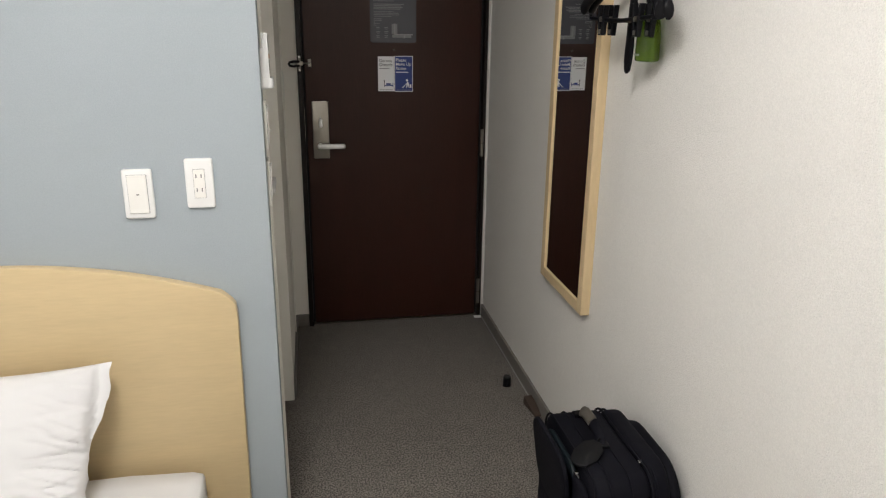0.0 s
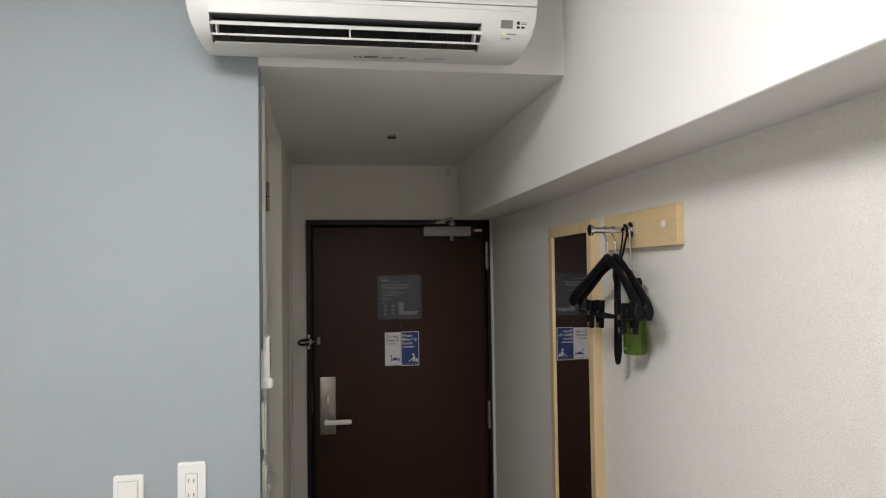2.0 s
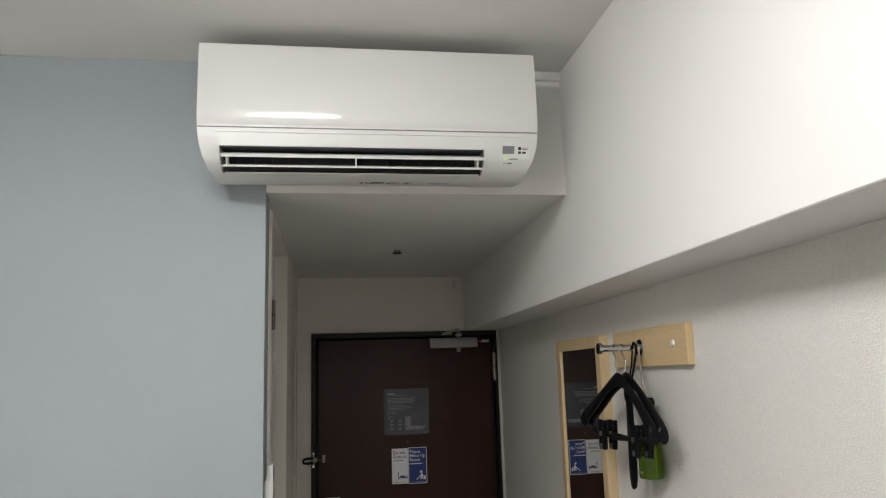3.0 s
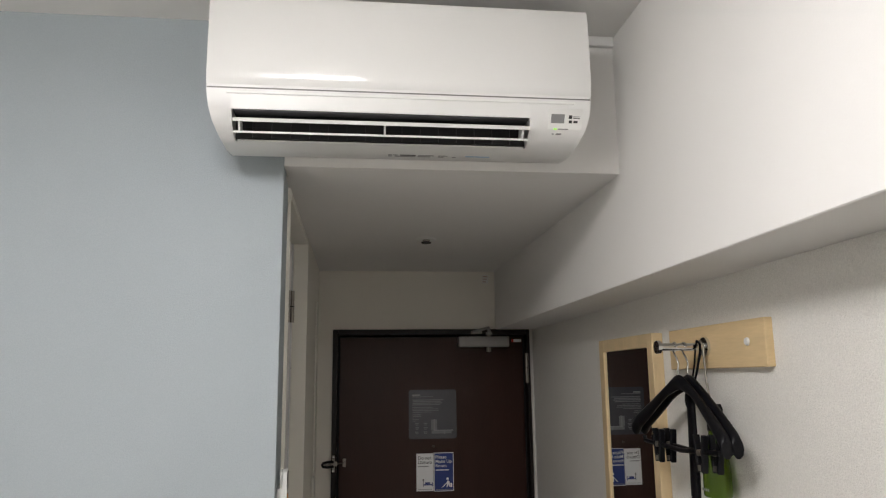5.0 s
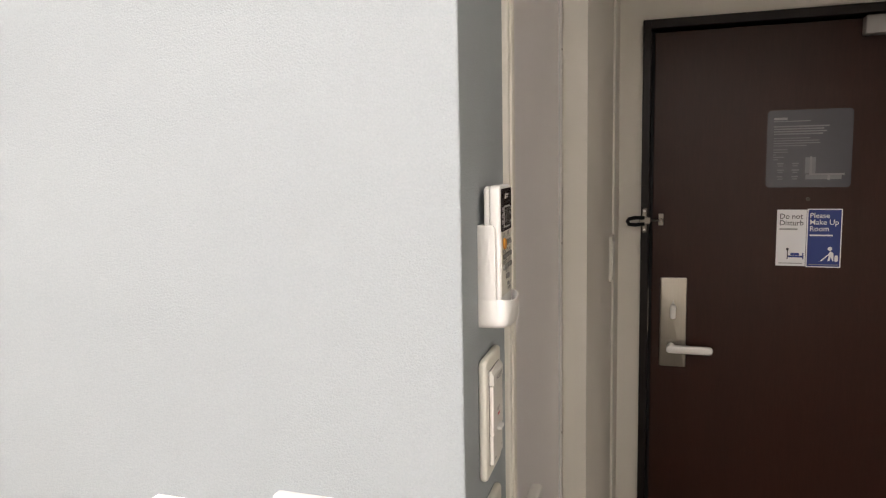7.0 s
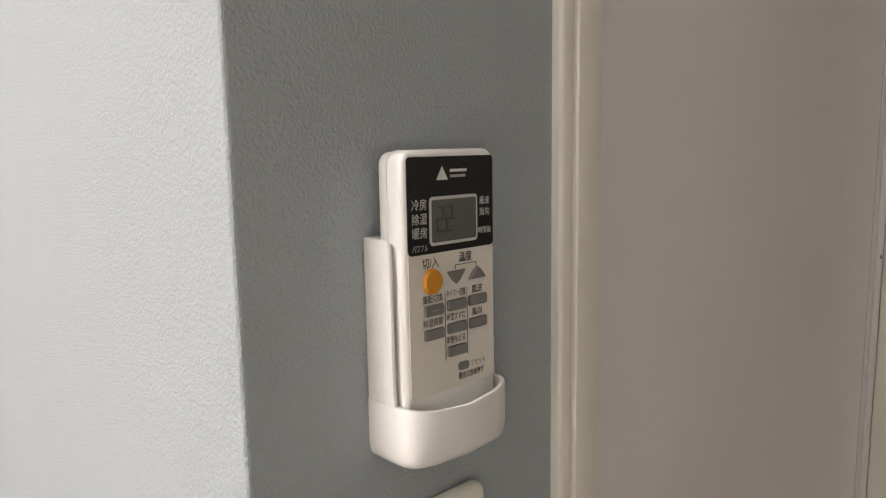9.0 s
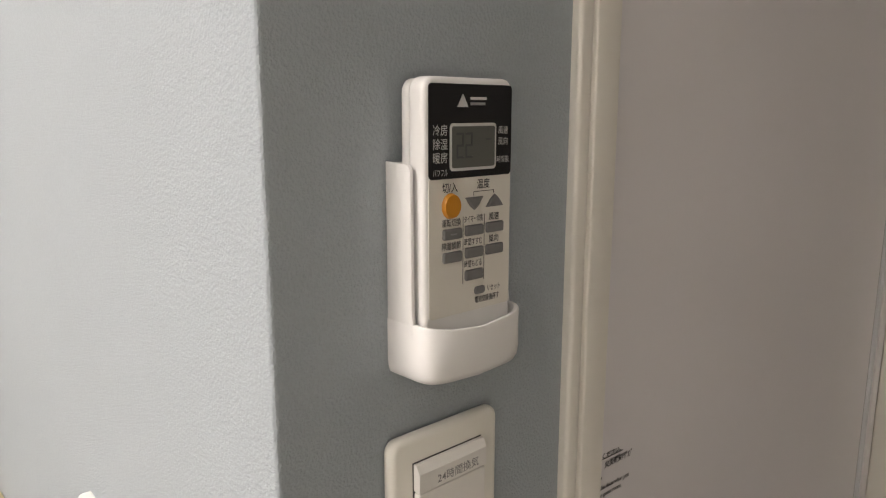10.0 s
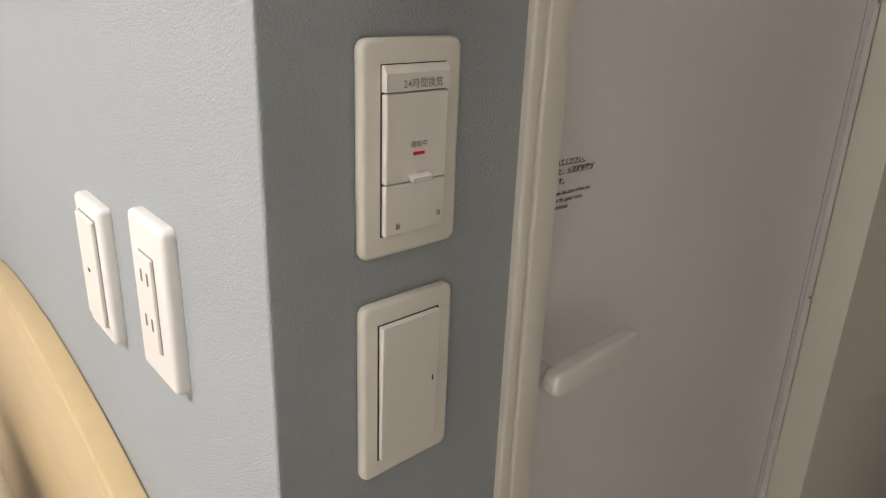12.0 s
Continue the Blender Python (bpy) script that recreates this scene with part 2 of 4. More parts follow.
structure("wall_west", box(X_W - 0.1, X_W, Y_S - 0.1, 0.2, F_Z, Z_C), M_WALL, "plain cream wall along the bed", "wall")
structure("ceiling", box(X_W - 0.1, X_R + 0.1, Y_S - 0.1, 0.1, Z_C, Z_C + 0.06), M_CEIL, "white papered room ceiling", "ceiling")
structure("ceiling_passage", box(-0.10, X_B + 0.02, 0.1, 1.75, Z_H, Z_H + 0.06), M_CEIL, "lower white papered ceiling of the entrance passage", "ceiling")
structure("wall_backing", box(-0.2, X_R + 0.1, 1.72, 1.8, F_Z, Z_H), M_FRAME, "dark closing wall behind the entrance door", "wall")


def skirting(x0, x1, y0, y1, name="baseboard"):
    structure(name, box(x0, x1, y0, y1, F_Z, 0.044, 0.002, 1), M_BASE, "grey vinyl skirting along the wall foot", "baseboard")


skirting(0.951, X_R + 0.001, Y_S, 1.598)
skirting(-0.001, 0.008, 0.8658, 1.391)
skirting(0.0, 0.065, 1.590, 1.601)
skirting(-0.001, 0.008, 1.471, 1.589)

# added pale strip that draws the highlight on the carpet's edge
structure("trim_highlight", box(0.9465, 0.9509, 0.66, 1.56, F_Z, F_Z + 0.0035, 0.001, 1), M_GREYM, "thin pale strip imitating the carpet's edge highlight along the skirting foot", "trim")

# bathroom door set and its casing
def casing_strip(name, y0, y1, x0, x1, proud, bevel, label):
    """An upright strip whose face runs back from (x0, y0) to (x1, y1)."""
    pts = [(x0 + proud, y0), (x1 + proud, y1), (-0.05, y1), (-0.05, y0)]
    bm = prism(pts, "z", F_Z, Z_H - 0.001)
    edges = [e for e in bm.edges if abs(e.verts[0].co.z - e.verts[1].co.z) > 1 and e.verts[0].co.x > -0.04]
    bmesh.ops.bevel(bm, geom=edges, offset=bevel, segments=3, affect="EDGES", profile=0.5)
    structure(name, bm, M_TRIM, label, "trim", 40)


casing_strip("trim_bead", 0.1882, 0.2005, -0.0086, -0.0095, 0.0065, 0.0028, "rounded off-white bead along the door casing")
casing_strip("trim", 0.2007, 0.2245, -0.0095, -0.0115, 0.0085, 0.0014, "off-white painted door casing beside the switches")
structure("trim_reveal", box(-0.10, -0.0505, 0.1885, 0.2240, F_Z, 2.074), M_TRIM, "off-white inner lining of the bathroom doorway", "trim")
structure("trim_far", box(-0.0470, 0.001, 0.846, 0.865, F_Z, Z_H - 0.001, 0.0004, 1), M_TRIM, "off-white hinge-side casing of the bathroom doorway", "trim", 40)
structure("trim_head", box(-0.10, -0.002, 0.2250, 0.8455, 2.074, Z_H - 0.0005, 0.0006, 1), M_TRIM, "off-white head lining of the bathroom doorway", "trim")

bath = thing("door_1", (-0.06, 0.45, 0.0), "closed smooth pale lilac-grey bathroom door with white lever", "door", kind="structure")
leaf = part("leaf", box(-0.083, -0.050, 0.2250, 0.813, -0.005, 2.064, 0.002, 1), M_BATH, bath)
part("edge_gap", box(-0.083, -0.0515, 0.8132, 0.8168, -0.005, 2.064), M_PALEINK, bath)
part("edge_strip", box(-0.083, -0.0485, 0.817, 0.828, -0.005, 2.064, 0.002, 2), M_ALU, bath, "pale blue-grey aluminium edge strip", 40)
part("jamb_strip", box(-0.083, -0.0475, 0.8283, 0.8458, F_Z, 2.0735, 0.0005, 1), M_BATH, bath)
for z in (1.800, 0.30):
    h = part("hinge", rod((-0.0405, 0.756, z), (-0.0405, 0.756, z + 0.103), 0.0062), M_STEEL, bath, "satin steel butt hinge", 40)
    part("knuckle_gap", rod((-0.0405, 0.756, z + 0.050), (-0.0405, 0.756, z + 0.053), 0.0065), M_SEAL, h, smooth=40)
    part("hinge_leaf", box(-0.0502, -0.0485, 0.734, 0.756, z, z + 0.103), M_STEEL, h)
for z in (1.655, 1.28, 0.89, 0.50):
    part("screw", rod((-0.0478, 0.837, z), (-0.0463, 0.837, z), 0.0025, seg=10), M_GREYM, bath)
bm = rod((-0.050, 0.243, 0.990), (-0.044, 0.243, 0.990), 0.024, seg=28)
lever = part("handle_rose", bm, M_WHITE, bath, "round white rose", 40)
bm = prism(round_rect(-0.009, 0.100, -0.0115, 0.0115, 0.010), "x", -0.010, 0.006, 0.004, 3)
move(bm, Matrix.Translation((0.0, 0.243, 0.990)) @ pose(0, 0, 0, 5.5, 0, 0))
lev = part("lever", bm, M_WHITE, lever, "white flat lever", 40)
part("lever_neck", rod((-0.045, 0.243, 0.990), (-0.009, 0.243, 0.990), 0.0105), M_WHITE, lever, smooth=40)
# notice on the bathroom door
for text, y, z, size, sq in (("ドアを閉めてください。", 0.3135, 1.1525, 0.0058, 0.95), ("ますと、火災報知器が", 0.3240, 1.1450, 0.0060, 0.95), ("なります。", 0.2910, 1.1370, 0.0060, 0.95),
                             ("close the door when you", 0.3215, 1.1275, 0.0050, 0.92), ("use the guest room,", 0.3125, 1.1215, 0.0050, 0.92), ("is activated.", 0.2950, 1.1155, 0.0050, 0.92)):
    lettering(text, size, (-0.0495, y, z), "x", M_INK, bath, "RIGHT", sq, bold=0.025)
part("text_rule", box(-0.0501, -0.0496, 0.262, 0.3125, 1.1504, 1.1508), M_INK, bath)
part("text_rule", box(-0.0501, -0.0496, 0.262, 0.3030, 1.1262, 1.1265), M_INK, bath)

# far end of the passage wall
structure("trim_end", box(-0.001, 0.006, 1.392, 1.420, F_Z, 1.938, 0.002, 1), M_TRIM, "off-white corner trim near the entrance door", "trim")
structure("trim_end_far", box(-0.001, 0.003, 1.4205, 1.470, F_Z, 1.930, 0.001, 1), M_TRIM, "off-white inner trim near the entrance door", "trim")
far_plate = thing("wall_switch", (0.0, 1.345, 1.185), "off-white switch plate beside the entrance door", "switch")
part("plate", prism(round_rect(1.310, 1.380, 1.125, 1.245, 0.006), "x", 0.0, 0.008, 0.003), M_CREAM, far_plate, smooth=40)
part("rocker", box(0.0081, 0.0105, 1.324, 1.367, 1.139, 1.231, 0.001, 1), M_WHITE_IN, far_plate)

# ---- entrance door ----
fr = thing("door_2_frame", (0.5, 1.59, 0.0), "black-brown painted steel door frame", "door frame", kind="structure")
part("jamb", box(0.065, 0.087, 1.583, 1.70, F_Z, 1.833, 0.0015, 1), M_FRAME, fr)
part("jamb", box(0.929, 0.944, 1.583, 1.70, F_Z, 1.833, 0.0015, 1), M_FRAME, fr)
part("head", box(0.0875, 0.9285, 1.583, 1.70, 1.808, 1.833, 0.0015, 1), M_FRAME, fr)
part("seal", box(0.0875, 0.0985, 1.632, 1.66, F_Z, 1.807), M_SEAL, fr)
part("seal", box(0.916, 0.9285, 1.632, 1.66, F_Z, 1.807), M_SEAL, fr)
part("sill", box(0.0895, 0.9255, 1.60, 1.70, F_Z, F_Z + 0.004), M_STEEL, fr, "thin steel threshold")
part("strike_plate", box(0.0872, 0.0886, 1.60, 1.625, 0.93, 1.06), M_STEEL, fr, "steel strike plate")

door = thing("door_2", (0.5, 1.63, 0.0), "closed dark brown laminate entrance door with notices", "door", kind="structure")
YF = 1.612
part("leaf", box(0.097, 0.917, YF, YF + 0.04, -0.011, 1.800, 0.0015, 1), M_DOOR, door)
part("bottom_seal", box(0.098, 0.916, YF + 0.006, YF + 0.034, F_Z + 0.0042, -0.0112), M_SEAL, door)
for z in (1.594, 0.829, 0.062):
    h = part("hinge", rod((0.9255, 1.5755, z), (0.9255, 1.5755, z + 0.13), 0.0085), M_STEEL, door, "satin steel hinge", 40)
    part("knuckle_gap", rod((0.9255, 1.5755, z + 0.064), (0.9255, 1.5755, z + 0.066), 0.0087), M_SEAL, h, smooth=40)
lock = part("lock_plate", prism(round_rect(0.122, 0.197, 0.830, 1.096, 0.005), "y", YF - 0.013, YF, 0.003), M_STEEL, door, "satin steel lock plate", 40)
bm = prism([(0.1595 - 0.013, 0.998), (0.1595 + 0.013, 0.998), (0.1595, 1.030)], "y", YF - 0.0145, YF - 0.013)
part("turn_mark", bm, M_GREYM, lock)
bm = rod((0.1595, YF - 0.013, 0.997), (0.1595, YF - 0.019, 0.997), 0.013, seg=28)
part("thumb_turn", prism(round_rect(0.1515, 0.1675, 0.977, 1.017, 0.0075), "y", YF - 0.034, YF - 0.019, 0.003), M_LEVER, lock, "small bright thumb turn", 40)
part("thumb_rose", bm, M_STEEL, lock, smooth=40)
bm = rod((0.155, YF - 0.013, 0.892), (0.155, YF - 0.05, 0.892), 0.011, seg=24)
part("lever_neck", bm, M_LEVER, lock, smooth=40)
bm = prism(round_rect(0.142, 0.270, 0.8805, 0.9035, 0.0105), "y", YF - 0.058, YF - 0.043, 0.004, 3)
part("lever", bm, M_LEVER, lock, "bright satin lever handle", 40)
part("lever_shadow_ring", rod((0.155, YF - 0.0135, 0.892), (0.155, YF - 0.016, 0.892), 0.02, seg=28), M_STEEL, lock, smooth=40)
part("peephole", rod((0.507, YF, 1.325), (0.507, YF - 0.004, 1.325), 0.0055, seg=20), M_WEDGE, door, "small brass peephole", 40)
# closer
cl = part("closer_body", box(0.619, 0.848, YF - 0.045, YF, 1.753, 1.800, 0.004, 2), M_GREYM, door, "grey painted door closer", 40)
part("closer_spindle", rod((0.757, YF - 0.024, 1.732), (0.757, YF - 0.024, 1.812), 0.011), M_STEEL, cl, smooth=40)
bm = prism([(0.744, 1.806), (0.772, 1.806), (0.772, 1.818), (0.744, 1.818)], "y", YF - 0.038, YF - 0.012)
part("arm_cap", bm, M_GREYM, cl)
part("arm_long", tube([(0.764, YF - 0.024, 1.815), (0.752, YF - 0.05, 1.838)], 0.009, 8, flat=0.5), M_GREYM, cl)
part("arm_short", tube([(0.752, YF - 0.05, 1.838), (0.70, YF - 0.036, 1.824), (0.684, YF - 0.032, 1.820)], 0.008, 8, flat=0.5), M_GREYM, cl)
part("arm_foot", box(0.676, 0.727, YF - 0.036, 1.582, 1.811, 1.825, 0.003, 1), M_STEEL, cl)
lab = part("safety_label", box(0.866, 0.912, YF - 0.0012, YF, 1.776, 1.789), M_CARD, door, "small white label with a red end")
part("label_end", box(0.866, 0.876, YF - 0.0018, YF - 0.0012, 1.776, 1.789), M_RED, lab)

# plan sheet on the door
plan = thing("evacuation_plan", (0.5, YF, 1.45), "grey translucent evacuation plan sheet stuck on the door", "notice")
part("sheet", prism(round_rect(0.397, 0.608, 1.346, 1.557, 0.010), "y", YF - 0.0015, YF - 0.0002), M_SHEETPLAN, plan)
yb = (YF - 0.0022, YF - 0.0015)
rng = random.Random(3)
part("title_bar", box(0.413, 0.447, *yb, 1.531, 1.537), M_PLANLINE, plan)
part("title_bar", box(0.413, 0.505, *yb, 1.5255, 1.528), M_PLANBAR, plan)
for k in range(13):
    z = 1.511 - 0.0068 * k - (0.004 if k > 3 else 0) - (0.004 if k > 7 else 0)
    part("text_bar", box(0.414, (0.56 if k < 4 else 0.53 if k < 8 else 0.46) - rng.random() * 0.04, *yb, z, z + (0.0035 if k < 4 else 0.0022)), M_PLANBAR, plan)
for i in range(2):
    for j in range(3):
        part("text_bar", box(0.425 + 0.037 * i, 0.425 + 0.037 * i + 0.013 + 0.006 * rng.random(), *yb, 1.410 - 0.018 * j, 1.4135 - 0.018 * j), M_PLANBAR, plan)
        part("text_bar", box(0.427 + 0.037 * i, 0.439 + 0.037 * i, *yb, 1.404 - 0.018 * j, 1.4065 - 0.018 * j), M_PLANBAR, plan)
part("plan_block", box(0.497, 0.585, *yb, 1.368, 1.3815), M_PLANBAR, plan)
part("plan_block", box(0.495, 0.521, *yb, 1.384, 1.428), M_PLANBAR, plan)
ya = (YF - 0.003, YF - 0.0022)
part("plan_line", box(0.5065, 0.5115, *ya, 1.382, 1.430), M_PLANLINE, plan)
part("plan_line", box(0.506, 0.592, *ya, 1.3795, 1.3840), M_PLANLINE, plan)
part("plan_line", box(0.551, 0.557, *ya, 1.366, 1.379), M_PLANLINE, plan)


for o in plan.children_recursive:
    o.data.transform(Matrix.Translation((0.0015, 0, 0.0115)))


def sign(x0, x1, z0, z1, blue):
    s = thing("door_sign", ((x0 + x1) / 2, YF, z0),
              "navy blue room cleaning request card on the door" if blue else "white do-not-disturb card on the door", "sign", "door cards")
    part("card", prism(round_rect(x0, x1, z0, z1, 0.002), "y", YF - 0.003, YF - 0.0002), M_CARD, s)
    f, ink = YF - 0.0037, M_CARD if blue else M_NAVY
    if blue:
        part("panel", box(x0 + 0.0028, x1 - 0.0028, f, YF - 0.003, z0 + 0.0028, z1 - 0.0028), M_NAVY, s)
    rows = ("Please", "Make Up", "Room") if blue else ("Do not", "Disturb")
    for k, row in enumerate(rows):
        lettering(row, 0.0205, (x0 + 0.006, f - 0.0006, z1 - 0.019 - 0.0182 * k), "-y", ink if blue else M_INK, s, "LEFT", 0.97)
    zb = z1 - (0.073 if blue else 0.054)
    part("text_bar", box(x0 + 0.007, x1 - 0.022, f - 0.0006, f, zb - 0.002, zb + 0.002), M_CARD if blue else M_PALEINK, s)
    part("text_bar", box(x0 + 0.007, x1 - 0.007, f - 0.0006, f, z0 + 0.0065, z0 + 0.0085), M_PALEINK, s)
    if blue:
        # a plain cleaning pictogram: body, arms, pole and machine
        c = x0 + 0.058
        pts = [(c - 0.004, z0 + 0.036), (c + 0.003, z0 + 0.046), (c + 0.010, z0 + 0.040), (c + 0.011, z0 + 0.018), (c + 0.008, z0 + 0.018), (c + 0.004, z0 + 0.030), (c + 0.001, z0 + 0.018), (c - 0.004, z0 + 0.018), (c - 0.001, z0 + 0.032)]
        part("pictogram", prism(pts, "y", f - 0.0006, f), M_CARD, s)
        part("pictogram", rod((c + 0.001, f, z0 + 0.052), (c + 0.001, f - 0.0006, z0 + 0.052), 0.0055, seg=16), M_CARD, s)
        part("pictogram", prism([(c - 0.002, z0 + 0.038), (c - 0.0225, z0 + 0.0185), (c - 0.026, z0 + 0.0175), (c - 0.018, z0 + 0.0175), (c - 0.001, z0 + 0.035)], "y", f - 0.0006, f), M_CARD, s)
        part("pictogram", prism(round_rect(c + 0.013, c + 0.0215, z0 + 0.017, z0 + 0.034, 0.003), "y", f - 0.0006, f), M_CARD, s)
    else:
        a = x0 + 0.028
        part("pictogram", box(a, a + 0.0022, f - 0.0006, f, z0 + 0.019, z0 + 0.044), M_INK, s)
        part("pictogram", box(a + 0.0022, a + 0.042, f - 0.0006, f, z0 + 0.024, z0 + 0.029), M_NAVY, s)
        part("pictogram", box(a + 0.039, a + 0.042, f - 0.0006, f, z0 + 0.019, z0 + 0.037), M_NAVY, s)
        part("pictogram", prism(round_rect(a + 0.009, a + 0.031, z0 + 0.0295, z0 + 0.0365, 0.002), "y", f - 0.0006, f), M_NAVY, s)
        part("pictogram", rod((a + 0.001, f, z0 + 0.047), (a + 0.001, f - 0.0006, z0 + 0.047), 0.0035, seg=14), M_INK, s)
    return s


sign(0.4310, 0.5055, 1.1390, 1.2960, False)
sign(0.5070, 0.5935, 1.1365, 1.2985, True)

# door guard
g = thing("door_guard", (0.075, 1.58, 1.265), "steel swing-bar door guard with black sleeve", "door lock")
part("hinge_plate", box(0.069, 0.082, 1.576, 1.5828, 1.230, 1.302, 0.003, 1), M_STEEL, g)
part("hinge_plate", box(0.060, 0.092, 1.574, 1.5785, 1.256, 1.276, 0.002, 1), M_STEEL, g)
part("screw", rod((0.0755, 1.5765, 1.294), (0.0755, 1.574, 1.294), 0.0035, seg=12), M_CHROME, g)
part("screw", rod((0.0755, 1.5765, 1.238), (0.0755, 1.574, 1.238), 0.0035, seg=12), M_CHROME, g)
part("bar", tube([(0.075, 1.572, 1.274), (0.05, 1.562, 1.275), (0.034, 1.552, 1.272), (0.029, 1.55, 1.265), (0.034, 1.552, 1.257), (0.05, 1.562, 1.254), (0.075, 1.572, 1.256)], 0.0055, 10), M_BLACKP, g, "black sleeved bar", 60)
part("stem", tube([(0.09, 1.574, 1.266), (0.108, 1.594, 1.266), (0.12, 1.603, 1.266)], 0.003, 8), M_STEEL, g, smooth=60)
part("ball_plate", box(0.113, 0.128, YF - 0.006, YF, 1.249, 1.284, 0.002, 1), M_STEEL, g)
part("ball", rod((0.1205, YF - 0.006, 1.266), (0.1205, YF - 0.018, 1.266), 0.006, 0.004, 16), M_STEEL, g, smooth=40)

# ceiling and wall bits in the passage
sp = thing("sprinkler_head", (0.405, 0.835, Z_H), "white concealed sprinkler head in the passage ceiling", "sprinkler")
part("flange", rod((0.405, 0.835, Z_H), (0.405, 0.835, Z_H - 0.004), 0.036, 0.033, 32), M_WHITE, sp, smooth=40)
part("neck", rod((0.405, 0.835, Z_H - 0.004), (0.405, 0.835, Z_H - 0.012), 0.013, 0.012, 24), M_STEEL, sp, "small grey metal neck", 40)
part("deflector", rod((0.405, 0.835, Z_H - 0.012), (0.405, 0.835, Z_H - 0.016), 0.018, 0.016, 24), M_DARK, sp, smooth=40)
st = thing("wall_sticker", (0.75, Y_D, 2.06), "small pale sticker with faded red print above the door", "sticker")
part("sheet", box(0.735, 0.764, Y_D - 0.0008, Y_D, 2.042, 2.081), M_CEIL, st)
for k in range(3):
    part("text_bar", box(0.738, 0.760 - 0.003 * k, Y_D - 0.0014, Y_D - 0.0008, 2.071 - 0.012 * k, 2.0765 - 0.012 * k), M_PINK, st)

# ---- mirror, rack and hangers ----
mi = thing("wall_mirror", (X_R, 0.404, 0.562), "tall narrow mirror in a pale wood frame on the wall", "mirror")
MX, MY0, MY1, MZ0, MZ1, MW = 0.932, 0.202, 0.616, 0.562, 1.727, 0.036
part("frame_side", box(MX, X_R, MY0, MY0 + MW, MZ0, MZ1, 0.0015, 1), M_PINE, mi)
part("frame_side", box(MX, X_R, MY1 - MW, MY1, MZ0, MZ1, 0.0015, 1), M_PINE, mi)
part("frame_top", box(MX, X_R, MY0 + MW, MY1 - MW, MZ1 - MW, MZ1, 0.0015, 1), M_PINE, mi)
part("frame_bottom", box(MX, X_R, MY0 + MW, MY1 - MW, MZ0, MZ0 + MW, 0.0015, 1), M_PINE, mi)
part("glass", box(0.938, 0.958, MY0 + MW - 0.004, MY1 - MW + 0.004, MZ0 + MW - 0.004, MZ1 - MW + 0.004), M_MIRROR, mi, "clear mirror glass")

rk = thing("hanger_rack", (X_R, -0.04, 1.63), "pale wood wall board with a short chrome hanging rod", "coat rack")
RX = 0.944
part("board", box(RX, X_R, -0.304, 0.122, 1.631, 1.726, 0.0015, 1), M_PINE_H, rk)
for y in (-0.240, 0.092):
    part("screw_cap", rod((RX, y, 1.682), (RX - 0.004, y, 1.682), 0.0085, 0.007, 20), M_WHITE, rk, "white plastic screw cap", 40)
part("rod", rod((0.834, -0.065, 1.679), (RX, -0.065, 1.679), 0.0085, seg=24), M_CHROME, rk, "polished chrome rod", 40)
part("rod_end", rod((0.828, -0.065, 1.679), (0.836, -0.065, 1.679), 0.0145, seg=28), M_CHROME, rk, smooth=40)
part("rod_flange", rod((RX - 0.006, -0.065, 1.679), (RX, -0.065, 1.679), 0.021, 0.022, 28), M_CHROME, rk, smooth=40)


def hanger(x):
    h = thing("coat_hanger", (x, -0.06, 1.69), "black plastic suit hanger with trouser clips and chrome hook", "hanger", "hangers on the rod")
    n, yc = 28, -0.076
    bm = bmesh.new()
    rings = []
    for i in range(-n, n + 1):
        u = i / n
        a = max(0.0, math.sqrt(u * u + 0.0049) - 0.07)
        y = yc + (0.238 if u > 0 else 0.205) * u
        z = 1.619 - (0.108 if u > 0 else 0.124) * a ** (0.95 if u > 0 else 1.08) - (0.012 * max(0, a - 0.86) / 0.14)
        tall = 0.034 - 0.010 * math.sin(min(1, a / 0.3) * math.pi / 2) + 0.016 * max(0, a - 0.3) / 0.7
        wide = 0.0065 + 0.0065 * max(0, (a - 0.25) / 0.75) ** 1.2
        if a > 0.97:
            tall, wide = tall * 0.86, wide * 0.8
        bend = -0.010 * a ** 2
        ring = []
        for k in range(10):
            t = 2 * math.pi * k / 10
            ring.append(bm.verts.new((x + bend + wide * math.cos(t), y, z - tall / 2 + tall / 2 * math.sin(t))))
        rings.append(ring)
    for p, q in zip(rings, rings[1:]):
        for k in range(10):
            bm.faces.new((p[k], p[(k + 1) % 10], q[(k + 1) % 10], q[k]))
    bm.faces.new(rings[0]), bm.faces.new(rings[-1])
    part("body", bm, M_BLACKP, h, smooth=60)
    hook = [(x, yc, 1.600), (x, yc, 1.630), (x, yc - 0.006, 1.642), (x, yc + 0.004, 1.656), (x, yc + 0.016, 1.668)]
    hook += [(x, -0.065 + 0.0120 * math.cos(radians(d)), 1.679 + 0.0120 * math.sin(radians(d)) - 0.002) for d in range(-10, 200, 30)]
    part("hook", tube(hook, 0.0022, 8), M_CHROME, h, "bent chrome wire hook", 60)
    bar = part("trouser_bar", tube([(x - 0.006, yc + 0.196, 1.474), (x - 0.006, yc + 0.190, 1.464), (x - 0.006, yc, 1.458), (x - 0.006, yc - 0.165, 1.467), (x - 0.006, yc - 0.172, 1.467)], 0.0052, 10), M_BLACKP, h, smooth=60)
    return h, bar, yc


h1, bar1, yc = hanger(0.870)
h2, bar2, yc = hanger(0.892)


